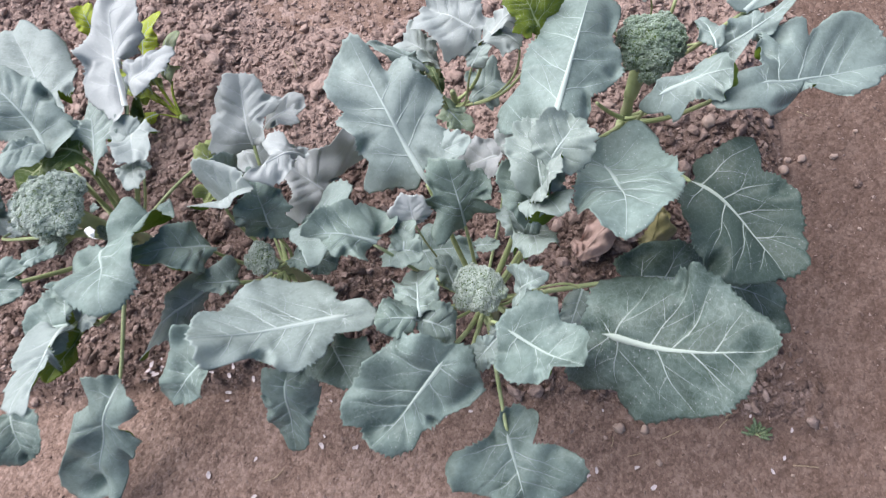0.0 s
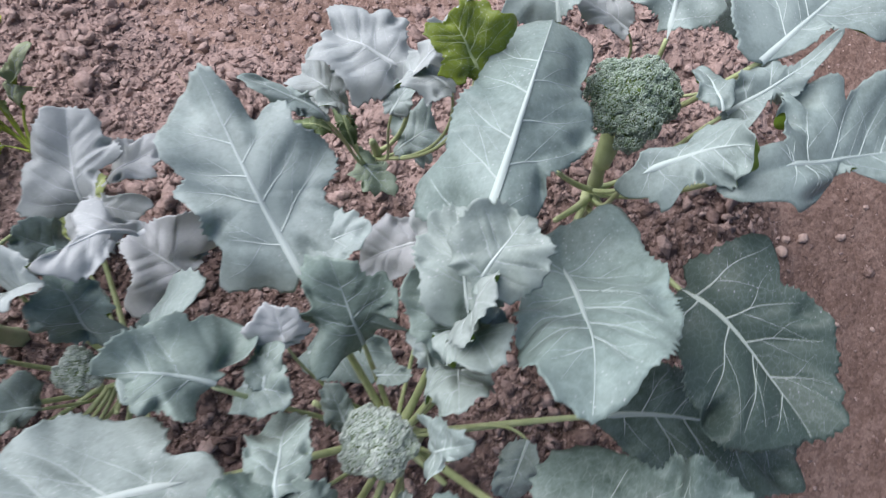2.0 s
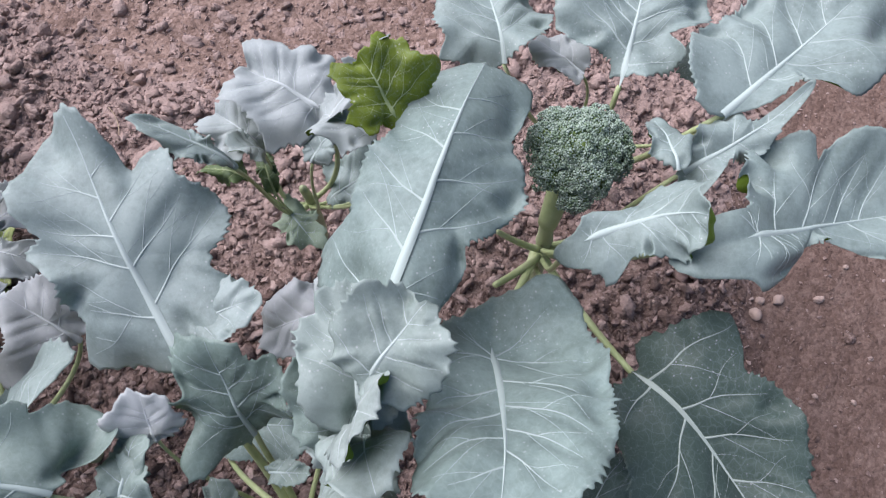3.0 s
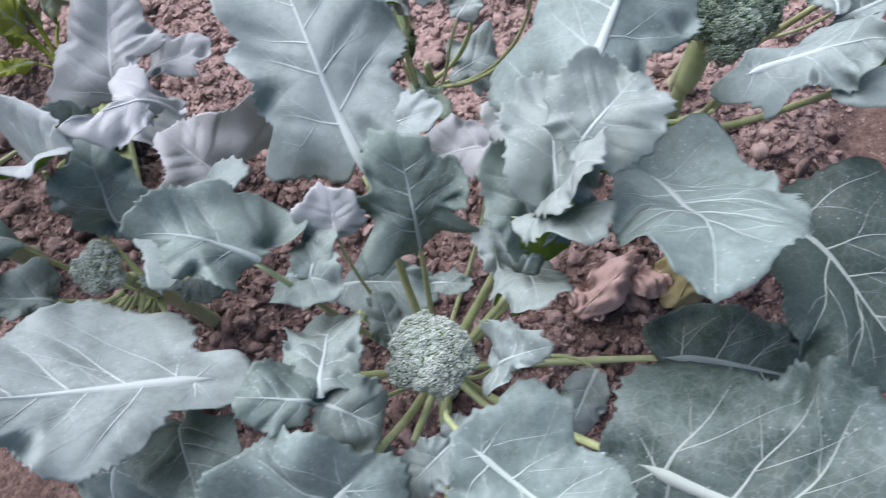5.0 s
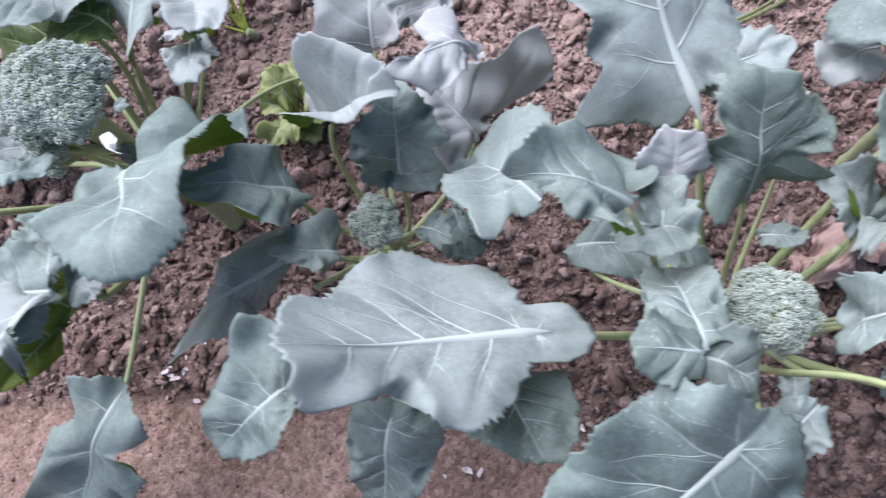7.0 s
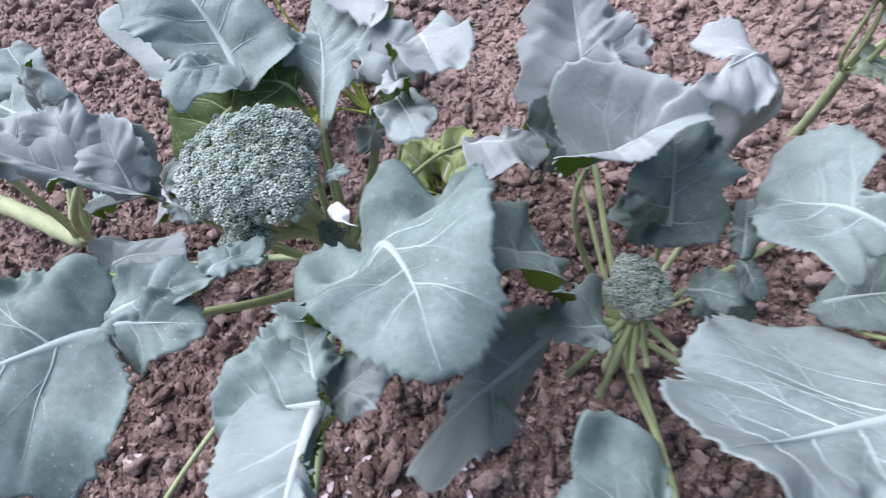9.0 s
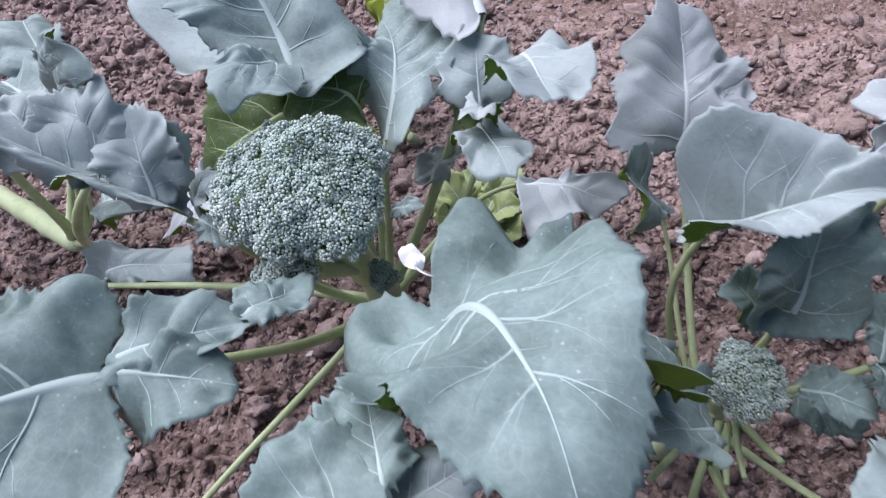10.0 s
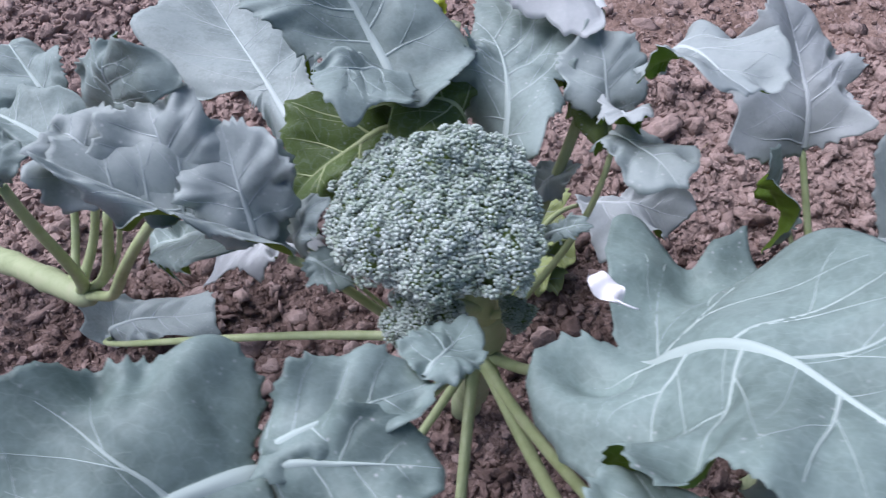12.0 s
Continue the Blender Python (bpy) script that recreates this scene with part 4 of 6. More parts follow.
# broccoli plant with a small young head
plant_small = thing("broccoli_plant", (-0.295, 0.485, 0.000), "young broccoli plant with a small green head", "plant", group="broccoli plants")
stem_part(plant_small, (-0.295, 0.485, 0.000), (-0.300, 0.468, 0.310), 0.01, bend=(0.02, 0.0), seed=2)
head_part(plant_small, (-0.304, 0.462, 0.352), 0.030, 0.027, 12, 0.0011, lean=(0.0, -0.1), seed=4, stalk_to=(-0.3, 0.468, 0.3), label="small young bud head")
leaf(plant_small, (-0.382, 0.480, 0.387), (-0.453, 0.453, 0.510), (0.06, 0.00), (0.070, 24), (0.038, 23), back=0.00, shape="ruffle", bloom=0.30, seed=92, stalk=0.0038, yellow=0.10, root=(-0.305, 0.473, 0.232), margin=[62, 59, 57, 55, 41, 38, 36, 34, 33, 32, 32, 32, 32, 32, 30, 29, 28, 27, 26, 26, 26, 27, 29, 31, 34, 37, 40, 41, 43, 45, 45, 44, 43, 42, 41, 41, 38, 36, 34, 33, 32, 31, 31, 30, 30, 31, 31, 32, 33, 35, 36, 39, 40, 41, 43, 45, 48, 51, 48, 47, 45, 57, 62, 63, 58, 55, 54, 58, 64, 69, 67, 64])
leaf(plant_small, (-0.275, 0.497, 0.398), (-0.272, 0.566, 0.490), (0.06, 0.00), (0.058, 30), (0.068, 15), back=0.00, shape="plain", bloom=0.24, seed=574, stalk=0.0033, root=(-0.295, 0.477, 0.232), margin=[52, 49, 47, 46, 45, 44, 44, 43, 41, 40, 40, 39, 39, 39, 40, 41, 43, 46, 49, 41, 35, 31, 34, 39, 46, 53, 61, 60, 60, 59, 60, 59, 58, 57, 57, 58, 58, 57, 58, 58, 59, 61, 58, 56, 55, 54, 52, 41, 41, 41, 41, 42, 42, 42, 41, 42, 42, 43, 42, 40, 38, 36, 35, 34, 34, 34, 38, 42, 47, 66, 60, 55])
leaf(plant_small, (-0.333, 0.421, 0.377), (-0.394, 0.409, 0.432), (0.06, 0.00), (0.035, 8), (0.035, 8), back=0.00, shape="ruffle", bloom=0.35, seed=610, stalk=0.0027, yellow=0.10, root=(-0.302, 0.467, 0.232), margin=[61, 58, 56, 55, 52, 49, 46, 44, 42, 41, 40, 39, 39, 39, 39, 40, 40, 42, 43, 45, 48, 52, 51, 51, 51, 51, 52, 53, 54, 51, 49, 48, 47, 46, 45, 42, 38, 35, 33, 31, 29, 28, 27, 27, 26, 26, 26, 26, 25, 25, 25, 25, 25, 26, 26, 27, 28, 30, 32, 34, 34, 34, 35, 35, 37, 38, 40, 43, 47, 49, 52, 56])
leaf(plant_small, (-0.394, 0.417, 0.354), (-0.533, 0.326, 0.360), (0.24, -0.03), (0.060, 8), (0.060, 8), back=0.00, shape="ruffle", bloom=0.44, seed=834, stalk=0.0042, root=(-0.304, 0.469, 0.232), margin=[61, 38, 33, 29, 27, 26, 26, 25, 25, 24, 20, 18, 16, 14, 13, 12, 12, 12, 14, 16, 19, 23, 26, 26, 27, 28, 32, 40, 40, 40, 40, 41, 42, 43, 42, 42, 41, 36, 32, 29, 27, 24, 22, 21, 20, 19, 18, 18, 19, 20, 21, 22, 24, 24, 25, 26, 28, 29, 29, 29, 30, 31, 34, 38, 42, 43, 45, 47, 49, 53, 57, 59])
leaf(plant_small, (-0.353, 0.267, 0.501), (-0.411, 0.223, 0.468), (0.06, 0.00), (0.055, 8), (0.050, 8), back=0.40, shape="ruffle", bloom=0.20, seed=729, stalk=0.0028, root=(-0.300, 0.466, 0.232), margin=[65, 67, 70, 73, 69, 61, 55, 51, 49, 49, 50, 51, 52, 54, 55, 56, 58, 60, 60, 59, 58, 57, 57, 80, 93, 96, 99, 100, 98, 96, 92, 88, 84, 81, 71, 64, 59, 56, 54, 52, 52, 51, 51, 49, 48, 47, 46, 46, 46, 47, 47, 44, 43, 41, 40, 40, 39, 39, 40, 40, 41, 42, 43, 43, 44, 45, 46, 48, 51, 54, 58, 63])
leaf(plant_small, (-0.296, 0.255, 0.281), (-0.315, 0.163, 0.187), (0.06, 0.00), (0.060, 8), (0.060, 8), back=0.20, shape="broad", bloom=0.15, seed=144, stalk=0.0037, root=(-0.299, 0.466, 0.232), margin=[80, 82, 75, 69, 63, 56, 51, 47, 44, 41, 39, 37, 36, 35, 34, 33, 33, 33, 33, 34, 34, 35, 37, 39, 41, 44, 47, 50, 55, 62, 70, 66, 63, 60, 60, 63, 66, 70, 70, 71, 72, 74, 76, 71, 67, 64, 61, 56, 51, 47, 44, 42, 40, 39, 38, 37, 37, 37, 37, 37, 38, 39, 40, 42, 44, 47, 51, 56, 62, 67, 70, 75])
leaf(plant_small, (-0.183, 0.297, 0.403), (-0.144, 0.216, 0.443), (0.06, 0.00), (0.060, 8), (0.060, 8), back=0.00, shape="broad", bloom=0.05, seed=464, stalk=0.0032, root=(-0.295, 0.467, 0.232), margin=[60, 58, 56, 54, 53, 53, 51, 50, 49, 49, 49, 49, 49, 49, 50, 50, 52, 53, 55, 58, 57, 55, 55, 54, 55, 55, 54, 53, 53, 53, 54, 54, 53, 50, 48, 46, 45, 44, 42, 40, 39, 38, 37, 36, 36, 36, 36, 37, 38, 39, 41, 43, 46, 49, 54, 53, 53, 53, 54, 55, 57, 59, 59, 59, 60, 62, 64, 66, 68, 71, 68, 64])
leaf(plant_small, (-0.314, 0.675, 0.377), (-0.316, 0.793, 0.421), (0.03, 0.00), (0.066, 14), (0.058, 12), back=0.00, shape="ruffle", bloom=0.60, seed=454, stalk=0.0037, root=(-0.299, 0.478, 0.232), margin=[60, 61, 60, 59, 58, 57, 56, 50, 45, 43, 43, 44, 46, 48, 50, 50, 50, 46, 39, 33, 30, 27, 28, 29, 30, 31, 33, 36, 43, 49, 47, 45, 44, 44, 43, 43, 44, 45, 47, 50, 53, 56, 58, 62, 66, 70, 73, 77, 67, 57, 54, 53, 52, 52, 53, 51, 46, 43, 42, 46, 52, 53, 50, 48, 46, 48, 50, 53, 57, 60, 59, 59])
leaf(plant_small, (-0.308, 0.720, 0.351), (-0.216, 0.784, 0.329), (0.06, 0.00), (0.035, 8), (0.035, 8), back=0.00, shape="plain", bloom=0.65, seed=372, stalk=0.0031, margin=[51, 48, 47, 46, 42, 37, 33, 30, 28, 27, 30, 34, 40, 39, 36, 33, 31, 30, 29, 28, 27, 27, 26, 26, 26, 26, 26, 27, 28, 29, 30, 32, 34, 33, 32, 31, 30, 30, 30, 30, 29, 28, 27, 26, 26, 25, 25, 25, 26, 26, 27, 28, 29, 28, 28, 28, 28, 29, 29, 30, 31, 33, 35, 37, 42, 48, 56, 57, 58, 60, 57, 53])
leaf(plant_small, (-0.174, 0.603, 0.488), (-0.277, 0.540, 0.520), (0.06, 0.00), (0.031, 2), (0.032, 4), back=0.00, shape="plain", bloom=0.62, seed=736, stalk=0.0034, margin=[56, 22, 18, 15, 14, 14, 15, 15, 16, 17, 19, 21, 23, 27, 31, 37, 36, 37, 37, 38, 37, 36, 35, 34, 32, 29, 26, 24, 23, 23, 25, 29, 34, 42, 44, 43, 32, 20, 19, 18, 17, 16, 16, 16, 16, 16, 16, 16, 16, 17, 17, 18, 19, 20, 21, 23, 25, 27, 28, 30, 32, 34, 36, 37, 39, 42, 44, 45, 47, 49, 54, 59])
leaf(plant_small, (-0.345, 0.545, 0.450), (-0.262, 0.525, 0.512), (0.02, 0.00), (0.080, 60), (0.048, 46), back=0.30, shape="broad", bloom=0.50, seed=689, stalk=0.0036, root=(-0.304, 0.475, 0.232), margin=[62, 62, 55, 50, 47, 45, 45, 47, 52, 58, 60, 56, 54, 55, 59, 63, 65, 67, 67, 65, 65, 61, 59, 60])
leaf(plant_small, (-0.189, 0.585, 0.305), (-0.257, 0.633, 0.374), (0.06, 0.00), (0.070, 8), (0.070, 8), back=0.00, shape="notch", bloom=0.70, seed=362, stalk=0.0035, root=(-0.295, 0.477, 0.232), margin=[51, 50, 50, 51, 50, 49, 49, 49, 50, 51, 52, 53, 55, 57, 60, 63, 67, 106, 130, 135, 135, 135, 135, 135, 135, 78, 70, 61, 55, 50, 46, 43, 41, 39, 38, 38, 37, 37, 38, 38, 39, 40, 42, 44, 47, 50, 53, 55, 58, 62, 67, 73, 81, 77, 74, 72, 64, 55, 49, 44, 40, 40, 40, 41, 42, 44, 46, 48, 52, 55, 53, 52])
leaf(plant_small, (-0.238, 0.478, 0.286), (-0.188, 0.452, 0.307), (0.06, 0.00), (0.030, 8), (0.030, 8), back=0.00, shape="plain", bloom=0.00, seed=111, stalk=0.0023, root=(-0.293, 0.473, 0.232))
leaf(plant_small, (-0.346, 0.626, 0.335), (-0.377, 0.633, 0.407), (0.06, 0.00), (0.035, 8), (0.035, 8), back=0.00, shape="ruffle", bloom=0.35, seed=369, stalk=0.0026, root=(-0.301, 0.478, 0.232))
leaf(plant_small, (-0.287, 0.510, 0.370), (-0.312, 0.529, 0.400), (0.06, 0.00), (0.022, 8), (0.022, 8), back=0.00, shape="plain", bloom=-0.05, seed=528, stalk=0.0019)
leaf(plant_small, (-0.271, 0.522, 0.380), (-0.250, 0.521, 0.410), (0.06, 0.00), (0.024, 8), (0.022, 8), back=0.00, shape="lobed", bloom=-0.05, seed=303, stalk=0.0018)
leaf(plant_small, (-0.219, 0.468, 0.385), (-0.204, 0.517, 0.400), (0.05, 0.00), (0.012, 8), (0.012, 8), shape="narrow", bloom=0.10, seed=304, stalk=0.0018)
leaf(plant_small, (-0.220, 0.467, 0.385), (-0.210, 0.432, 0.375), (0.05, 0.00), (0.010, 8), (0.011, 8), shape="narrow", bloom=0.16, seed=305, stalk=0.0018)
leaf(plant_small, (-0.260, 0.463, 0.350), (-0.217, 0.438, 0.360), (0.05, 0.00), (0.020, 8), (0.016, 8), shape="plain", bloom=0.12, seed=306, stalk=0.0022)

for a, b, thick in (((-0.310, 0.455, 0.292), (-0.376, 0.398, 0.330), 0.0032), ((-0.304, 0.450, 0.290), (-0.350, 0.378, 0.325), 0.0034), ((-0.298, 0.448, 0.292), (-0.318, 0.396, 0.320), 0.0028), ((-0.292, 0.450, 0.292), (-0.302, 0.402, 0.315), 0.0026), ((-0.292, 0.462, 0.300), (-0.193, 0.472, 0.400), 0.0030), ((-0.288, 0.455, 0.290), (-0.275, 0.412, 0.322), 0.0034)):
    stub(plant_small, a, b, thick)
for a, b, thick in (((0.066, 0.330, 0.330), (0.040, 0.268, 0.350), 0.0042), ((0.072, 0.332, 0.330), (0.076, 0.255, 0.345), 0.0042), ((0.080, 0.338, 0.330), (0.128, 0.290, 0.352), 0.0040), ((0.078, 0.350, 0.330), (0.140, 0.402, 0.420), 0.0040), ((0.056, 0.352, 0.330), (-0.012, 0.392, 0.400), 0.0044)):
    stub(plant_mid, a, b, thick)

# broccoli plant beside the end of the bed
plant_right = thing("broccoli_plant", (0.375, 0.660, 0.000), "broccoli plant with a large round head and spreading leaves", "plant", group="broccoli plants")
stem_part(plant_right, (0.375, 0.660, 0.000), (0.372, 0.675, 0.370), 0.0100, bend=(0.02, 0.0), seed=3)
head_part(plant_right, (0.392, 0.705, 0.450), 0.058, 0.060, 20, 0.0013, lean=(0.08, -0.25), seed=5, stalk_to=(0.37, 0.665, 0.37), label="large round dark green bud head", buds=DARK_BUDS)
leaf(plant_right, (0.435, 0.471, 0.417), (0.525, 0.295, 0.426), (-0.01, -0.06), (0.082, 26), (0.127, 22), back=0.38, shape="broad", bloom=-0.60, seed=544, stalk=0.0047, root=(0.375, 0.664, 0.277), margin=[56, 55, 56, 57, 58, 60, 61, 62, 65, 66, 67, 68, 66, 65, 63, 61, 60, 59, 57, 56, 55, 54, 53, 52, 52, 52, 51, 50, 50, 50, 51, 52, 54, 51, 50, 48, 48, 47, 58, 59, 60, 59, 59, 59, 60, 62, 63, 65, 63, 39, 40, 41, 42, 43, 44, 44, 45, 45, 44, 44, 44, 44, 45, 45, 47, 48, 51, 54, 56, 58, 59, 57])
leaf(plant_right, (0.280, 0.497, 0.489), (0.255, 0.358, 0.653), (-0.01, -0.03), (0.080, 10), (0.062, 3), back=0.60, shape="broad", bloom=0.27, seed=256, stalk=0.0047, root=(0.369, 0.665, 0.277), margin=[64, 64, 64, 64, 59, 54, 55, 48, 43, 40, 37, 36, 34, 33, 31, 30, 29, 28, 28, 27, 27, 27, 28, 29, 33, 39, 45, 46, 48, 50, 52, 56, 60, 65, 68, 69, 71, 74, 81, 85, 86, 84, 78, 70, 65, 62, 59, 54, 50, 47, 45, 43, 41, 40, 39, 38, 38, 38, 39, 40, 41, 42, 44, 45, 47, 48, 49, 50, 52, 56, 59, 61])
leaf(plant_right, (0.381, 0.587, 0.509), (0.455, 0.569, 0.600), (-0.18, -0.18), (0.087, -15), (0.040, -15), back=0.25, shape="ruffle", bloom=0.35, seed=460, stalk=0.0035, root=(0.373, 0.664, 0.277), margin=[55, 56, 57, 58, 58, 54, 51, 49, 47, 44, 40, 38, 35, 34, 32, 31, 31, 30, 30, 30, 30, 30, 30, 30, 31, 32, 33, 34, 37, 51, 51, 51, 51, 59, 76, 76, 67, 56, 49, 45, 42, 39, 37, 36, 35, 32, 30, 29, 27, 28, 31, 34, 37, 36, 36, 35, 39, 41, 40, 39, 38, 38, 38, 37, 37, 36, 37, 37, 38, 40, 44, 49])
leaf(plant_right, (0.522, 0.571, 0.526), (0.742, 0.613, 0.473), (-0.09, -0.03), (0.083, 14), (0.090, 15), back=0.35, shape="notch", bloom=0.33, seed=186, stalk=0.0047, root=(0.379, 0.667, 0.277), margin=[64, 60, 57, 53, 48, 42, 38, 35, 32, 10, 9, 8, 8, 8, 7, 7, 7, 7, 7, 7, 7, 7, 8, 8, 8, 9, 9, 10, 13, 27, 39, 51, 54, 56, 69, 74, 76, 73, 66, 42, 39, 40, 40, 41, 42, 41, 41, 41, 42, 42, 41, 41, 41, 41, 41, 40, 39, 38, 28, 31, 37, 43, 50, 53, 56, 60, 62, 64, 66, 67, 65, 64])
leaf(plant_right, (0.490, 0.661, 0.492), (0.607, 0.716, 0.532), (-0.03, 0.03), (0.050, 8), (0.050, 8), back=0.00, shape="notch", bloom=0.35, seed=22, stalk=0.0036, root=(0.380, 0.671, 0.277), margin=[71, 54, 42, 35, 30, 28, 26, 25, 24, 23, 22, 22, 20, 18, 17, 15, 15, 14, 13, 13, 13, 12, 12, 12, 12, 12, 13, 13, 13, 14, 52, 54, 57, 58, 54, 51, 47, 43, 40, 37, 35, 34, 32, 31, 30, 30, 30, 30, 28, 27, 26, 26, 25, 25, 25, 26, 27, 29, 31, 32, 31, 31, 30, 30, 30, 23, 18, 19, 21, 23, 27, 57])
leaf(plant_right, (0.474, 0.651, 0.514), (0.473, 0.728, 0.497), (0.06, 0.00), (0.018, 8), (0.018, 8), back=0.00, shape="narrow", bloom=0.35, seed=641, stalk=0.0024)
for a, b, thick in (((0.372, 0.660, 0.300), (0.309, 0.657, 0.380), 0.0042), ((0.370, 0.655, 0.290), (0.303, 0.602, 0.350), 0.0046), ((0.372, 0.655, 0.310), (0.391, 0.620, 0.392), 0.0034), ((0.368, 0.658, 0.260), (0.365, 0.603, 0.330), 0.0040)):
    stub(plant_right, a, b, thick)

# broccoli plant with the largest head
plant_left = thing("broccoli_plant", (-0.600, 0.600, 0.000), "broccoli plant with the largest bumpy head and a side shoot", "plant", group="broccoli plants")
stem_part(plant_left, (-0.600, 0.600, 0.000), (-0.590, 0.560, 0.360), 0.015, bend=(0.02, 0.0), seed=4)
head_part(plant_left, (-0.622, 0.568, 0.448), 0.063, 0.050, 24, 0.0012, lean=(-0.06, 0.05), seed=6, stalk_to=(-0.592, 0.56, 0.35), label="large bumpy grey-green bud head")
head_part(plant_left, (-0.632, 0.523, 0.428), 0.027, 0.020, 9, 0.0011, lean=(-0.2, -0.7), seed=7, stalk_to=(-0.597, 0.555, 0.37), label="side floret hanging below the main head")
head_part(plant_left, (-0.575, 0.541, 0.386), 0.014, 0.010, 7, 0.0008, lean=(0.2, -0.5), seed=8, stalk_to=(-0.588, 0.552, 0.36), label="tiny dark green side shoot head", buds=DARK_BUDS)
leaf(plant_left, (-0.521, 0.471, 0.470), (-0.462, 0.341, 0.575), (0.17, -0.08), (0.074, -1), (0.070, 0), back=0.45, shape="broad", bloom=0.27, seed=38, stalk=0.0045, root=(-0.587, 0.563, 0.270), margin=[59, 58, 57, 55, 52, 51, 50, 48, 46, 45, 43, 42, 40, 39, 38, 38, 44, 46, 47, 46, 46, 46, 47, 48, 49, 51, 54, 57, 61, 66, 68, 69, 68, 67, 64, 63, 53, 70, 83, 96, 100, 92, 83, 89, 91, 95, 84, 75, 68, 62, 57, 52, 49, 46, 44, 43, 42, 41, 40, 40, 40, 39, 39, 39, 42, 45, 49, 50, 52, 55, 58, 60])
leaf(plant_left, (-0.706, 0.424, 0.500), (-0.832, 0.368, 0.532), (0.03, 0.00), (0.090, -8), (0.070, 10), back=0.20, shape="ruffle", bloom=0.20, seed=333, stalk=0.0046, root=(-0.598, 0.563, 0.270), margin=[60, 60, 58, 52, 52, 50, 52, 50, 52, 60, 58, 44, 40, 42, 50, 58, 64, 68, 68, 65, 62, 60, 60, 60])
leaf(plant_left, (-0.706, 0.428, 0.500), (-0.632, 0.456, 0.500), (0.08, 0.00), (0.024, 16), (0.014, 10), shape="ruffle", bloom=0.30, seed=590, stalk=0.0026, margin=[56, 52, 40, 30, 24, 22, 21, 22, 25, 32, 40, 46, 46, 46, 42, 38, 36, 35, 35, 36, 38, 42, 48, 54])
leaf(plant_left, (-0.706, 0.422, 0.500), (-0.634, 0.416, 0.512), (0.04, 0.00), (0.022, 10), (0.034, -14), shape="plain", bloom=0.16, seed=13, stalk=0.0024, margin=[58, 56, 52, 48, 46, 46, 46, 46, 46, 46, 46, 45, 43, 40, 36, 33, 31, 30, 30, 31, 34, 40, 48, 55])
leaf(plant_left, (-0.638, 0.456, 0.498), (-0.614, 0.495, 0.462), (0.05, 0.00), (0.020, 8), (0.018, 14), shape="plain", bloom=0.30, seed=719, stalk=0.0020)
leaf(plant_left, (-0.541, 0.349, 0.520), (-0.551, 0.223, 0.610), (0.06, 0.00), (0.075, 14), (0.075, 8), back=0.00, shape="broad", bloom=0.43, seed=185, stalk=0.0042, root=(-0.590, 0.561, 0.270), margin=[63, 62, 58, 53, 50, 47, 45, 43, 26, 26, 27, 27, 28, 27, 28, 28, 28, 30, 30, 32, 33, 34, 35, 36, 38, 39, 42, 46, 49, 50, 53, 55, 55, 52, 50, 45, 41, 38, 4, 4, 4, 3, 3, 3, 3, 4, 4, 4, 4, 4, 5, 5, 5, 5, 5, 7, 7, 8, 8, 8, 9, 11, 13, 14, 13, 11, 11, 40, 37, 71, 67, 64])
leaf(plant_left, (-0.659, 0.292, 0.206), (-0.731, 0.158, 0.110), (0.06, 0.00), (0.060, 8), (0.060, 8), back=0.10, shape="notch", bloom=0.30, seed=459, stalk=0.0044, root=(-0.595, 0.561, 0.270), margin=[112, 121, 131, 135, 135, 125, 95, 75, 61, 52, 48, 47, 46, 45, 45, 45, 42, 38, 35, 33, 32, 30, 29, 29, 28, 28, 28, 52, 55, 54, 54, 53, 54, 54, 55, 57, 52, 47, 48, 48, 50, 51, 54, 57, 54, 51, 50, 36, 26, 20, 19, 21, 23, 26, 30, 37, 41, 41, 42, 44, 45, 48, 48, 49, 50, 51, 53, 78, 88, 97, 101, 106])
leaf(plant_left, (-0.792, 0.266, 0.300), (-0.768, 0.171, 0.280), (0.06, 0.00), (0.050, 8), (0.070, 8), back=0.00, shape="plain", bloom=0.00, seed=602, stalk=0.0032, root=(-0.597, 0.562, 0.270))
leaf(plant_left, (-0.646, 0.688, 0.466), (-0.737, 0.806, 0.500), (0.11, 0.07), (0.065, 8), (0.075, 8), back=0.10, shape="notch", bloom=0.35, seed=98, stalk=0.0041, root=(-0.596, 0.578, 0.270), margin=[55, 53, 52, 51, 50, 50, 47, 44, 42, 40, 39, 38, 38, 37, 37, 37, 37, 37, 38, 39, 40, 39, 39, 39, 39, 44, 56, 60, 61, 62, 64, 64, 64, 65, 66, 68, 67, 66, 45, 40, 39, 38, 38, 38, 38, 38, 39, 40, 40, 40, 39, 39, 39, 40, 41, 42, 44, 46, 47, 47, 47, 47, 48, 50, 51, 54, 57, 60, 65, 65, 61, 58])
leaf(plant_left, (-0.646, 0.688, 0.466), (-0.690, 0.647, 0.506), (0.06, 0.00), (0.030, 8), (0.030, 8), back=0.00, shape="plain", bloom=0.35, seed=267, stalk=0.0024, margin=[61, 55, 49, 45, 42, 40, 37, 33, 31, 29, 27, 26, 25, 24, 24, 24, 24, 24, 24, 25, 25, 26, 27, 29, 31, 34, 37, 42, 49, 58, 60, 52, 46, 42, 38, 36, 34, 32, 31, 30, 30, 31, 33, 36, 39, 43, 48, 49, 49, 50, 51, 53, 55, 57, 61, 65, 71, 79, 81, 75, 73, 75, 78, 86, 98, 97, 94, 87, 82, 76, 69, 64])
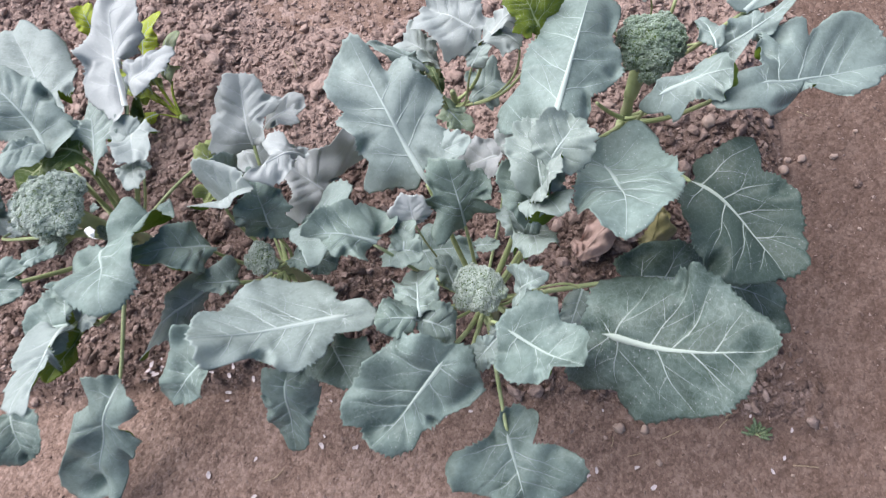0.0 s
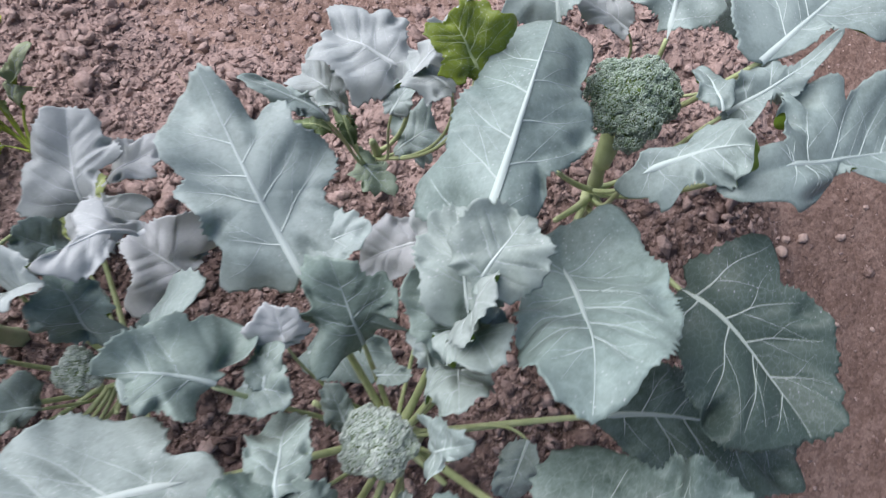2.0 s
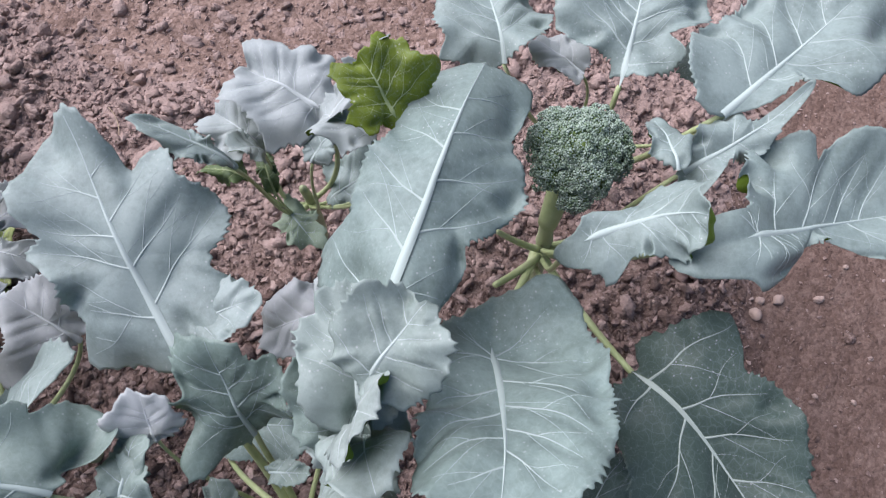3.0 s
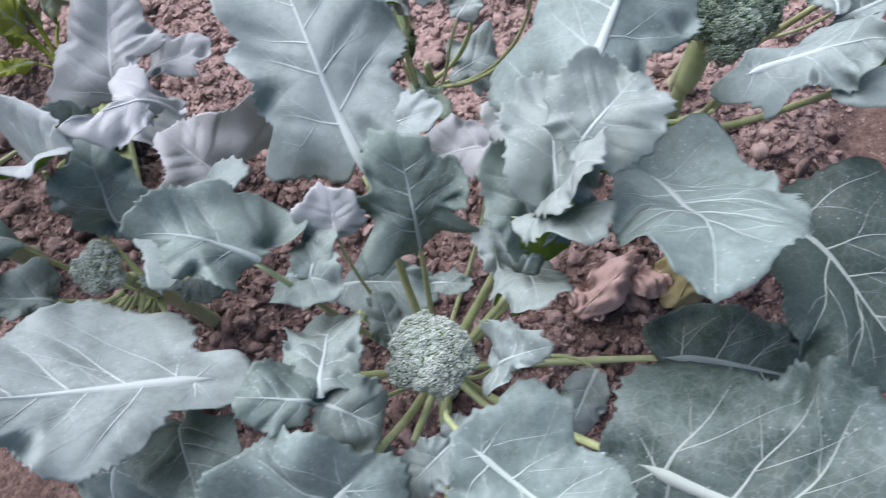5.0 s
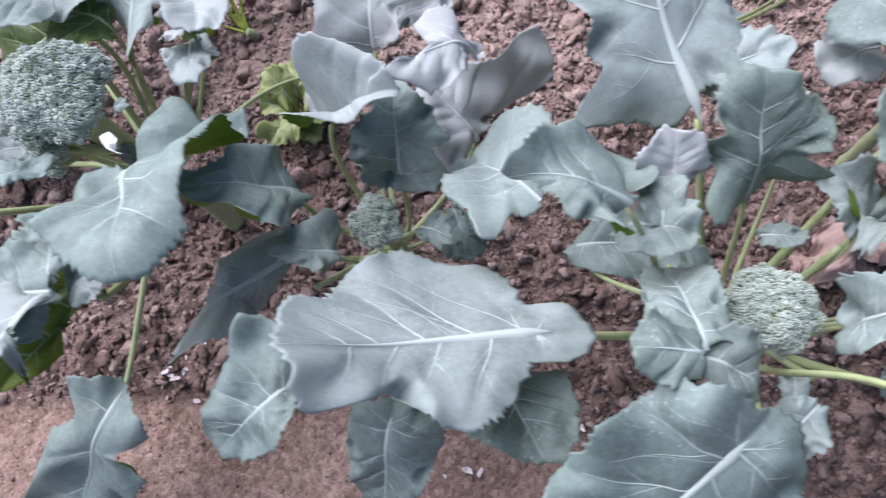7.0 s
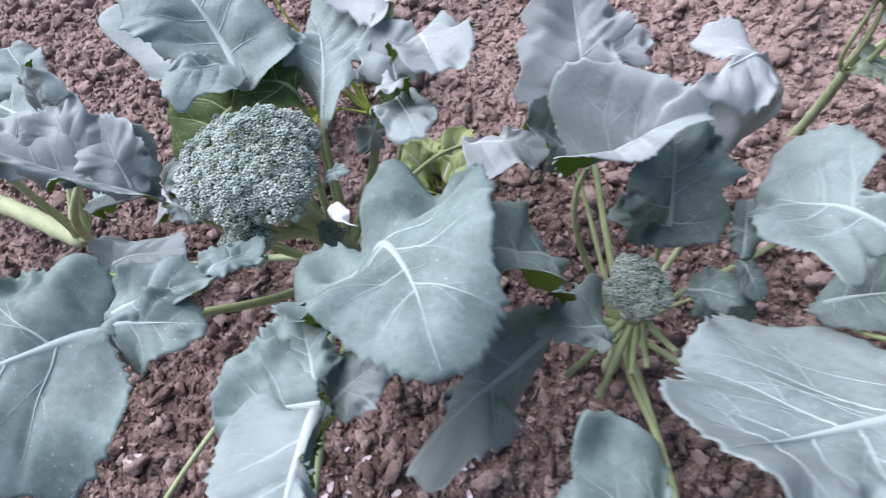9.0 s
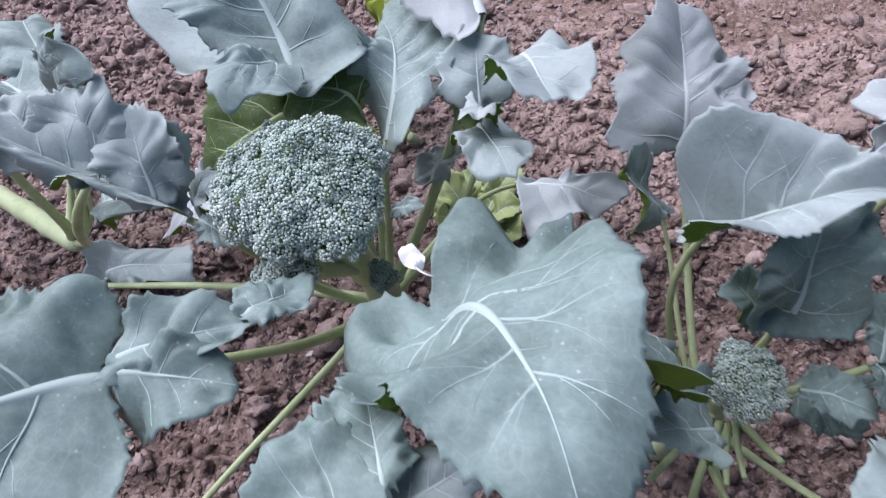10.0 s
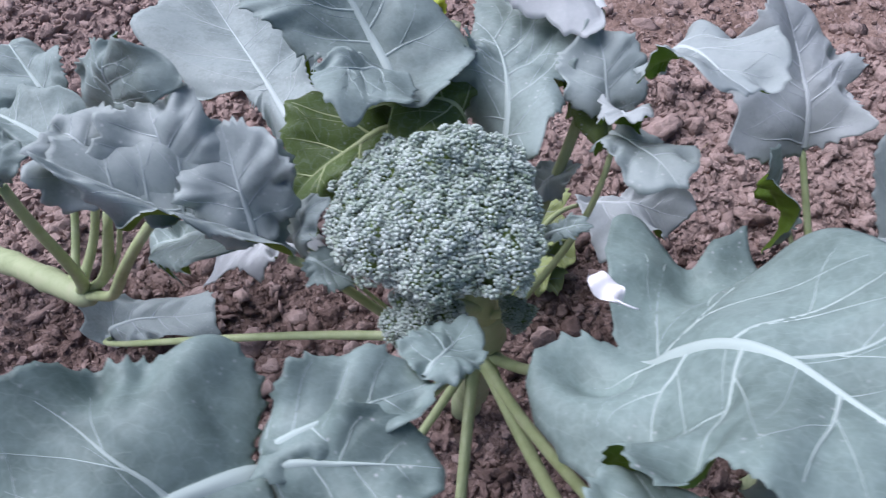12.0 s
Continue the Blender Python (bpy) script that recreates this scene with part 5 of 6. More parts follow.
leaf(plant_left, (-0.573, 0.642, 0.428), (-0.602, 0.787, 0.413), (0.24, 0.14), (0.043, 4), (0.049, 15), back=0.00, shape="notch", bloom=0.35, seed=113, stalk=0.0038, root=(-0.590, 0.579, 0.270), margin=[33, 36, 39, 44, 48, 52, 57, 63, 72, 75, 76, 72, 62, 55, 49, 45, 42, 40, 38, 37, 37, 36, 34, 32, 30, 28, 26, 38, 39, 38, 37, 44, 50, 50, 50, 49, 48, 47, 43, 39, 36, 34, 32, 32, 32, 32, 33, 32, 31, 31, 30, 26, 22, 19, 17, 16, 16, 16, 16, 16, 17, 17, 18, 18, 19, 21, 23, 25, 28, 28, 30, 31])
leaf(plant_left, (-0.495, 0.728, 0.499), (-0.502, 0.924, 0.528), (-0.07, -0.04), (0.063, 3), (0.052, -1), back=0.00, shape="notch", bloom=0.65, seed=229, stalk=0.0047, root=(-0.588, 0.578, 0.270), margin=[66, 67, 68, 71, 62, 53, 46, 42, 38, 36, 33, 32, 28, 24, 22, 20, 18, 15, 11, 9, 7, 7, 7, 7, 7, 7, 7, 7, 8, 8, 8, 9, 10, 11, 12, 35, 39, 59, 55, 51, 48, 46, 44, 43, 41, 41, 40, 40, 37, 33, 29, 27, 26, 27, 28, 29, 31, 32, 32, 31, 31, 30, 31, 31, 32, 33, 35, 38, 42, 48, 57, 65])
leaf(plant_left, (-0.498, 0.646, 0.438), (-0.476, 0.577, 0.469), (0.06, 0.00), (0.025, 8), (0.025, 8), back=0.00, shape="plain", bloom=0.45, seed=768, stalk=0.0025)
leaf(plant_left, (-0.496, 0.658, 0.440), (-0.501, 0.712, 0.472), (0.06, 0.00), (0.030, 8), (0.030, 8), back=0.00, shape="plain", bloom=0.45, seed=520, stalk=0.0023)
leaf(plant_left, (-0.470, 0.673, 0.482), (-0.451, 0.596, 0.534), (0.06, 0.00), (0.040, 8), (0.030, 8), back=0.00, shape="plain", bloom=0.50, seed=12, stalk=0.0028)
leaf(plant_left, (-0.630, 0.680, 0.436), (-0.728, 0.626, 0.416), (0.05, 0.00), (0.040, 8), (0.050, 18), back=0.00, shape="lobed", bloom=0.00, seed=152, stalk=0.0041, yellow=0.85, root=(-0.593, 0.579, 0.270))
leaf(plant_left, (-0.716, 0.562, 0.455), (-0.845, 0.595, 0.500), (0.03, 0.00), (0.030, 62), (0.050, 30), back=0.10, shape="ruffle", bloom=0.46, seed=449, stalk=0.0040, root=(-0.601, 0.570, 0.270), margin=[52, 50, 45, 29, 40, 41, 36, 23, 43, 49, 45, 44, 46, 42, 34, 27, 27, 27, 19, 26, 31, 32, 41, 50])
leaf(plant_left, (-0.730, 0.566, 0.462), (-0.741, 0.611, 0.505), (0.10, 0.00), (0.032, -4), (0.030, 14), back=0.10, shape="ruffle", bloom=0.48, seed=451, stalk=0.0024)
leaf(plant_left, (-0.769, 0.581, 0.475), (-0.783, 0.627, 0.515), (0.12, 0.02), (0.042, -6), (0.036, 16), back=0.10, shape="ruffle", bloom=0.48, seed=452, stalk=0.0026)
leaf(plant_left, (-0.802, 0.592, 0.485), (-0.832, 0.617, 0.510), (0.10, 0.00), (0.034, 6), (0.030, 10), back=0.10, shape="ruffle", bloom=0.48, seed=453, stalk=0.0024)
leaf(plant_left, (-0.739, 0.783, 0.322), (-0.868, 1.057, 0.256), (-0.07, 0.01), (0.075, 8), (0.085, 8), back=0.00, shape="notch", bloom=0.44, seed=462, stalk=0.0047, root=(-0.598, 0.577, 0.270), margin=[77, 76, 75, 68, 64, 60, 55, 46, 41, 37, 34, 31, 29, 28, 25, 22, 21, 19, 18, 17, 17, 16, 16, 16, 16, 16, 16, 17, 19, 21, 23, 27, 31, 38, 46, 48, 46, 31, 22, 17, 14, 13, 11, 11, 10, 9, 9, 8, 8, 8, 8, 8, 8, 8, 8, 8, 8, 9, 9, 26, 28, 30, 33, 38, 49, 59, 61, 62, 64, 67, 75, 79])
leaf(plant_left, (-0.758, 0.593, 0.431), (-0.852, 0.629, 0.347), (0.06, 0.00), (0.030, 8), (0.030, 8), back=0.00, shape="lobed", bloom=0.35, seed=252, stalk=0.0033, margin=[49, 63, 91, 94, 31, 15, 10, 8, 6, 6, 6, 6, 6, 6, 6, 7, 7, 8, 8, 9, 10, 12, 12, 12, 12, 13, 13, 14, 15, 16, 17, 19, 22, 26, 31, 40, 51, 54, 57, 59, 59, 60, 60, 59, 37, 32, 29, 26, 24, 22, 21, 20, 19, 19, 18, 18, 18, 18, 18, 18, 18, 18, 19, 19, 20, 21, 23, 25, 27, 30, 34, 40])
leaf(plant_left, (-1.038, 0.718, 0.061), (-0.876, 0.710, 0.093), (0.06, 0.00), (0.040, 8), (0.040, 8), back=0.00, shape="lobed", bloom=0.45, seed=337, stalk=0.0040, root=(-0.601, 0.573, 0.270), margin=[58, 59, 62, 65, 64, 49, 39, 32, 28, 24, 22, 20, 19, 18, 17, 16, 16, 15, 15, 15, 15, 15, 15, 16, 16, 17, 18, 19, 20, 21, 23, 25, 28, 32, 37, 45, 55, 50, 46, 43, 41, 37, 33, 31, 28, 27, 26, 25, 24, 23, 23, 22, 22, 22, 21, 22, 22, 22, 23, 24, 25, 26, 28, 30, 30, 30, 30, 51, 52, 53, 55, 56])
leaf(plant_left, (-0.449, 0.781, 0.167), (-0.322, 0.748, 0.176), (0.06, 0.00), (0.045, 8), (0.040, 8), back=0.00, shape="ruffle", bloom=0.60, seed=589, stalk=0.0035, root=(-0.587, 0.577, 0.270), margin=[53, 49, 46, 44, 42, 40, 39, 38, 37, 37, 37, 37, 38, 39, 41, 43, 46, 47, 49, 51, 54, 59, 64, 58, 53, 50, 47, 45, 43, 42, 41, 40, 40, 40, 40, 41, 42, 43, 45, 39, 36, 33, 30, 27, 23, 21, 19, 18, 17, 16, 15, 15, 14, 14, 14, 14, 14, 14, 14, 15, 15, 16, 17, 18, 20, 23, 30, 46, 60, 62, 64, 57])
leaf(plant_left, (-0.483, 0.737, 0.505), (-0.380, 0.775, 0.541), (0.06, 0.00), (0.030, 8), (0.030, 8), back=0.00, shape="plain", bloom=0.65, seed=49, stalk=0.0031)
leaf(plant_left, (-0.590, 0.672, 0.440), (-0.655, 0.690, 0.452), (0.06, 0.00), (0.050, 8), (0.045, 8), back=0.00, shape="lobed", bloom=0.00, seed=441, stalk=0.0029, yellow=0.85, root=(-0.593, 0.579, 0.270))
leaf(plant_left, (-0.562, 0.555, 0.455), (-0.539, 0.551, 0.471), (0.06, 0.00), (0.006, 8), (0.006, 8), back=0.00, shape="narrow", bloom=0.35, seed=239, stalk=0.0018)
leaf(plant_left, (-0.715, 0.574, 0.430), (-0.694, 0.583, 0.468), (0.06, 0.00), (0.016, 8), (0.016, 8), back=0.00, shape="narrow", bloom=0.42, seed=60, stalk=0.0018, root=(-0.601, 0.570, 0.270))
leaf(plant_left, (-0.702, 0.557, 0.446), (-0.678, 0.546, 0.434), (0.06, 0.00), (0.012, 8), (0.012, 8), back=0.00, shape="narrow", bloom=0.35, seed=821, stalk=0.0018)
leaf(plant_left, (-0.543, 0.354, 0.520), (-0.558, 0.406, 0.520), (0.06, 0.00), (0.034, 8), (0.030, 8), back=0.00, shape="plain", bloom=0.25, seed=836, stalk=0.0022, margin=[58, 57, 53, 48, 45, 42, 40, 38, 37, 36, 34, 32, 31, 30, 29, 29, 29, 29, 29, 30, 31, 32, 33, 34, 33, 32, 31, 31, 31, 31, 31, 31, 32, 33, 35, 36, 39, 42, 45, 46, 46, 45, 45, 45, 46, 47, 47, 48, 48, 49, 50, 50, 48, 48, 47, 47, 47, 48, 49, 51, 53, 56, 60, 64, 64, 64, 65, 66, 67, 64, 61, 59])
leaf(plant_left, (-0.545, 0.350, 0.501), (-0.503, 0.372, 0.512), (0.06, 0.00), (0.020, 8), (0.020, 8), back=0.00, shape="plain", bloom=0.45, seed=603, stalk=0.0024)
leaf(plant_left, (-0.549, 0.368, 0.440), (-0.592, 0.274, 0.500), (0.03, 0.00), (0.004, 8), (0.085, 62), back=0.00, shape="plain", bloom=0.0, yellow=1.0, lemon=0.30, seed=7, stalk=0.0050, root=(-0.590, 0.561, 0.270), margin=[58, 56, 52, 50, 50, 52, 54, 54, 52, 50, 48, 46, 44, 20, 8, 5, 4, 4, 4, 4, 5, 8, 20, 45])
leaf(plant_left, (-0.492, 0.642, 0.422), (-0.502, 0.784, 0.425), (0.06, 0.00), (0.026, 8), (0.004, 8), back=0.00, shape="plain", bloom=0.35, seed=334, stalk=0.0030, lemon=0.20, yellow=0.80, root=(-0.585, 0.575, 0.270))
leaf(plant_left, (-0.523, 0.724, 0.397), (-0.596, 0.744, 0.360), (0.06, 0.00), (0.014, 8), (0.015, 8), back=0.00, shape="plain", bloom=0.60, seed=400, stalk=0.0024)
leaf(plant_left, (-0.493, 0.655, 0.444), (-0.502, 0.618, 0.483), (0.06, 0.00), (0.014, 8), (0.014, 8), back=0.00, shape="plain", bloom=0.60, seed=168, stalk=0.0020)
leaf(plant_left, (-0.511, 0.658, 0.392), (-0.556, 0.649, 0.362), (0.06, 0.00), (0.014, 8), (0.015, 8), back=0.00, shape="plain", bloom=0.55, seed=145, stalk=0.0020)
leaf(plant_left, (-0.543, 0.345, 0.520), (-0.611, 0.345, 0.520), (0.06, 0.00), (0.045, 8), (0.045, 8), back=0.00, shape="plain", bloom=0.22, seed=47, stalk=0.0026)

# broccoli plant at the edge of the view
plant_edge = thing("broccoli_plant", (-1.400, 0.960, 0.000), "broccoli plant with a thick leaning stem and bare stalks", "plant", group="broccoli plants")
stem_part(plant_edge, (-1.400, 0.960, 0.000), (-0.965, 0.680, 0.200), 0.0135, bend=(0.02, 0.0), seed=5)
leaf(plant_edge, (-0.992, 0.849, 0.294), (-1.078, 0.971, 0.289), (0.06, 0.00), (0.050, 8), (0.050, 8), back=0.00, shape="plain", bloom=0.35, seed=569, stalk=0.0038, root=(-0.995, 0.708, 0.186), margin=[82, 71, 60, 53, 47, 43, 39, 35, 33, 31, 29, 28, 27, 27, 26, 26, 26, 26, 26, 25, 25, 24, 24, 24, 24, 25, 25, 26, 27, 29, 29, 29, 30, 31, 32, 29, 26, 24, 23, 22, 23, 24, 25, 27, 29, 32, 35, 36, 37, 37, 38, 38, 37, 35, 34, 34, 33, 33, 33, 34, 34, 35, 36, 38, 40, 43, 46, 51, 56, 60, 65, 72])
leaf(plant_edge, (-0.820, 0.655, 0.470), (-0.806, 0.667, 0.525), (0.06, 0.00), (0.035, 8), (0.035, 8), back=0.00, shape="ruffle", bloom=0.35, seed=546, stalk=0.0023, root=(-0.988, 0.698, 0.186), margin=[61, 64, 67, 71, 76, 82, 91, 102, 111, 119, 128, 127, 127, 103, 84, 70, 60, 52, 47, 43, 40, 37, 36, 34, 33, 32, 32, 31, 31, 32, 32, 33, 34, 35, 37, 39, 42, 46, 49, 53, 58, 66, 76, 82, 88, 95, 94, 89, 84, 81, 78, 76, 75, 70, 64, 60, 56, 54, 52, 50, 49, 48, 48, 48, 48, 48, 48, 49, 50, 52, 54, 57])
leaf(plant_edge, (-0.941, 0.763, 0.337), (-1.114, 0.890, 0.251), (0.06, 0.00), (0.030, 8), (0.030, 8), back=0.00, shape="ruffle", bloom=0.35, seed=62, stalk=0.0047, root=(-0.990, 0.706, 0.186), margin=[49, 112, 37, 23, 21, 20, 18, 17, 17, 16, 16, 16, 15, 15, 16, 16, 16, 16, 17, 17, 18, 18, 19, 21, 23, 25, 28, 31, 32, 34, 37, 41, 46, 53, 50, 47, 44, 41, 39, 36, 28, 22, 18, 16, 14, 13, 12, 11, 10, 9, 9, 8, 8, 8, 8, 8, 8, 8, 8, 8, 8, 9, 9, 9, 10, 11, 12, 14, 16, 19, 24, 32])
leaf(plant_edge, (-0.788, 0.610, 0.457), (-0.779, 0.646, 0.457), (0.06, 0.00), (0.030, 8), (0.030, 8), back=0.00, shape="plain", bloom=0.35, seed=742, stalk=0.0050, root=(-0.988, 0.696, 0.186))
leaf(plant_edge, (-0.883, 0.676, 0.360), (-0.884, 0.722, 0.360), (0.06, 0.00), (0.030, 8), (0.030, 8), back=0.00, shape="plain", bloom=0.35, seed=420, stalk=0.0055, root=(-0.988, 0.698, 0.186))
leaf(plant_edge, (-0.956, 0.684, 0.380), (-0.976, 0.714, 0.400), (0.06, 0.00), (0.030, 8), (0.030, 8), back=0.00, shape="plain", bloom=0.35, seed=607, stalk=0.0060, root=(-0.988, 0.697, 0.186))
leaf(plant_edge, (-0.727, 0.676, 0.300), (-0.845, 0.678, 0.270), (0.06, 0.00), (0.034, 8), (0.034, 8), back=0.00, shape="lobed", bloom=0.70, seed=106, stalk=0.0032)

# small leafy plant without a head
plant_far = thing("broccoli_plant", (0.050, 0.820, 0.000), "small leafy broccoli plant with thin upright stalks", "plant", group="broccoli plants")
stem_part(plant_far, (0.050, 0.820, 0.000), (0.060, 0.800, 0.250), 0.007, bend=(0.02, 0.0), seed=6)
leaf(plant_far, (0.112, 0.808, 0.432), (0.026, 0.862, 0.452), (0.05, 0.00), (0.060, -4), (0.056, 6), back=0.34, shape="lobed", bloom=0.56, seed=141, stalk=0.0036, root=(0.060, 0.808, 0.188))
leaf(plant_far, (0.177, 0.725, 0.500), (0.118, 0.764, 0.490), (0.10, 0.00), (0.034, 14), (0.026, -8), back=0.10, shape="ruffle", bloom=0.52, seed=524, stalk=0.0026, root=(0.061, 0.802, 0.188))
leaf(plant_far, (0.206, 0.706, 0.560), (0.178, 0.744, 0.603), (0.05, 0.00), (0.036, 6), (0.052, 10), back=0.15, shape="lobed", bloom=0.0, seed=263, stalk=0.0030, yellow=1.0, lemon=0.25, root=(0.061, 0.802, 0.188), label="leaf turned over, showing its olive green underside")
leaf(plant_far, (0.118, 0.745, 0.490), (0.226, 0.766, 0.590), (0.02, 0.00), (0.024, 10), (0.014, 10), shape="ruffle", bloom=0.56, seed=640, stalk=0.0022)
leaf(plant_far, (0.033, 0.731, 0.450), (-0.067, 0.765, 0.493), (0.06, 0.00), (0.030, 8), (0.030, 8), back=0.00, shape="ruffle", bloom=0.35, seed=358, stalk=0.0031, root=(0.056, 0.801, 0.188), margin=[61, 55, 51, 48, 40, 34, 29, 26, 23, 20, 18, 17, 16, 15, 14, 14, 13, 13, 13, 13, 13, 13, 12, 12, 12, 12, 12, 13, 13, 13, 14, 15, 16, 17, 29, 45, 44, 43, 37, 32, 28, 25, 23, 21, 20, 20, 19, 19, 19, 19, 19, 19, 20, 20, 21, 22, 22, 22, 22, 22, 23, 23, 24, 25, 27, 29, 32, 35, 39, 44, 50, 56])
leaf(plant_far, (0.101, 0.753, 0.400), (0.131, 0.787, 0.422), (0.06, 0.00), (0.020, 8), (0.022, 12), shape="ruffle", bloom=0.40, seed=281, stalk=0.0024, root=(0.060, 0.801, 0.188))
leaf(plant_far, (0.034, 0.794, 0.380), (-0.020, 0.836, 0.402), (0.10, 0.00), (0.040, 12), (0.034, 4), back=0.10, shape="lobed", bloom=0.52, seed=388, stalk=0.0028, root=(0.054, 0.802, 0.188))
leaf(plant_far, (0.040, 0.782, 0.385), (0.012, 0.768, 0.420), (0.08, 0.00), (0.024, 20), (0.024, 10), shape="ruffle", bloom=0.44, seed=389, stalk=0.0022, root=(0.054, 0.802, 0.188))
leaf(plant_far, (0.037, 0.771, 0.250), (0.082, 0.707, 0.250), (0.06, 0.00), (0.026, 8), (0.026, 8), back=0.00, shape="lobed", bloom=0.30, seed=450, stalk=0.0025, lemon=0.20, root=(0.055, 0.801, 0.188))
leaf(plant_far, (0.041, 0.753, 0.330), (0.019, 0.835, 0.330), (0.06, 0.00), (0.012, 8), (0.012, 8), back=0.00, shape="plain", bloom=0.35, seed=499, stalk=0.0024, yellow=0.80, root=(0.056, 0.801, 0.188))
leaf(plant_far, (0.017, 0.759, 0.370), (-0.038, 0.775, 0.370), (0.06, 0.00), (0.014, 8), (0.014, 8), back=0.00, shape="ruffle", bloom=0.35, seed=481, stalk=0.0020, yellow=0.80, root=(0.055, 0.802, 0.188))
leaf(plant_far, (0.100, 0.785, 0.240), (0.172, 0.818, 0.255), (0.08, 0.00), (0.046, 6), (0.040, -4), back=0.05, shape="lobed", bloom=0.34, seed=118, stalk=0.0030, root=(0.061, 0.803, 0.188))

# broccoli plant behind the large head
plant_back = thing("broccoli_plant", (0.500, 0.900, 0.000), "broccoli plant with upright blue-green leaves and no visible head", "plant", group="broccoli plants")
stem_part(plant_back, (0.500, 0.900, 0.000), (0.490, 0.890, 0.220), 0.012, bend=(0.02, 0.0), seed=7)
leaf(plant_back, (0.455, 0.790, 0.474), (0.515, 0.950, 0.500), (0.06, 0.00), (0.085, 8), (0.070, 8), back=0.15, shape="notch", bloom=0.35, seed=555, stalk=0.0045, root=(0.490, 0.886, 0.165), margin=[52, 53, 54, 55, 54, 53, 52, 51, 52, 52, 53, 52, 50, 50, 49, 49, 46, 41, 37, 34, 31, 27, 24, 22, 41, 41, 42, 43, 43, 43, 42, 42, 43, 42, 41, 41, 41, 42, 42, 33, 34, 34, 35, 36, 38, 40, 42, 45, 49, 53, 53, 53, 53, 53, 53, 53, 54, 54, 52, 51, 50, 49, 49, 49, 50, 51, 52, 52, 51, 51, 51, 51])
leaf(plant_back, (0.541, 0.717, 0.526), (0.745, 0.873, 0.500), (-0.08, 0.00), (0.100, 8), (0.080, 8), back=0.00, shape="broad", bloom=0.35, seed=692, stalk=0.0047, root=(0.494, 0.886, 0.165), margin=[66, 67, 64, 62, 60, 58, 53, 49, 46, 44, 41, 39, 37, 35, 34, 32, 29, 26, 24, 23, 15, 15, 14, 14, 14, 14, 15, 15, 16, 17, 20, 24, 27, 30, 33, 37, 43, 47, 51, 49, 48, 48, 48, 46, 45, 43, 42, 41, 39, 37, 35, 34, 33, 32, 32, 32, 32, 33, 34, 35, 36, 38, 40, 44, 46, 48, 50, 53, 56, 59, 61, 63])
leaf(plant_back, (0.340, 0.864, 0.420), (0.326, 0.999, 0.420), (0.06, 0.00), (0.060, 8), (0.065, 8), back=0.00, shape="ruffle", bloom=0.35, seed=697, stalk=0.0038, root=(0.485, 0.891, 0.165), margin=[62, 58, 55, 53, 51, 50, 49, 48, 48, 47, 46, 45, 45, 45, 45, 46, 47, 49, 51, 52, 51, 49, 48, 47, 45, 43, 42, 41, 41, 40, 40, 40, 39, 39, 39, 39, 40, 42, 45, 48, 53, 54, 52, 50, 48, 48, 51, 55, 61, 68, 57, 50, 51, 53, 55, 58, 57, 56, 56, 57, 57, 59, 60, 61, 60, 60, 60, 61, 62, 63, 65, 68])
leaf(plant_back, (0.613, 0.793, 0.420), (0.578, 0.876, 0.420), (0.06, 0.00), (0.050, 8), (0.050, 8), back=0.00, shape="plain", bloom=-0.10, seed=113, stalk=0.0029, root=(0.498, 0.888, 0.165))
leaf(plant_back, (0.453, 0.881, 0.360), (0.391, 0.936, 0.360), (0.06, 0.00), (0.030, 8), (0.032, 8), back=0.00, shape="plain", bloom=0.60, seed=606, stalk=0.0026, root=(0.486, 0.891, 0.165))

# yellow-green leaf plant
chard = thing("chard_plant", (-0.600, 0.965, 0.000), "small chard plant with bright yellow-green leaves and stalks", "plant", group="")
stem_part(chard, (-0.600, 0.965, 0.000), (-0.605, 0.955, 0.050), 0.008, bend=(0.02, 0.0), seed=9)
leaf(chard, (-0.649, 1.050, 0.160), (-0.570, 1.107, 0.240), (0.06, 0.00), (0.035, 8), (0.031, 8), back=0.00, shape="plain", bloom=0.35, seed=131, stalk=0.0032, lemon=1.00, root=(-0.607, 0.960, 0.045))
leaf(chard, (-0.623, 1.031, 0.080), (-0.562, 1.108, 0.180), (0.06, 0.00), (0.024, 8), (0.021, 8), back=0.00, shape="plain", bloom=0.50, seed=335, stalk=0.0033, lemon=0.42, root=(-0.606, 0.961, 0.045))
leaf(chard, (-0.661, 0.972, 0.050), (-0.725, 0.942, 0.060), (0.06, 0.00), (0.014, 8), (0.014, 8), back=0.00, shape="narrow", bloom=0.35, seed=734, stalk=0.0022, lemon=1.00, root=(-0.609, 0.957, 0.045))
leaf(chard, (-0.644, 1.008, 0.070), (-0.688, 0.999, 0.200), (0.06, 0.00), (0.034, 8), (0.031, 8), back=0.00, shape="plain", bloom=0.35, seed=183, stalk=0.0033, lemon=0.90, root=(-0.607, 0.960, 0.045))
leaf(chard, (-0.670, 1.014, 0.070), (-0.709, 1.006, 0.120), (0.06, 0.00), (0.028, 8), (0.028, 8), back=0.00, shape="plain", bloom=0.35, seed=405, stalk=0.0022, lemon=0.80, root=(-0.608, 0.959, 0.045))
leaf(chard, (-0.736, 1.109, 0.200), (-0.750, 1.165, 0.240), (0.06, 0.00), (0.028, 8), (0.028, 8), back=0.00, shape="plain", bloom=0.35, seed=90, stalk=0.0023, lemon=1.00, root=(-0.608, 0.960, 0.045))
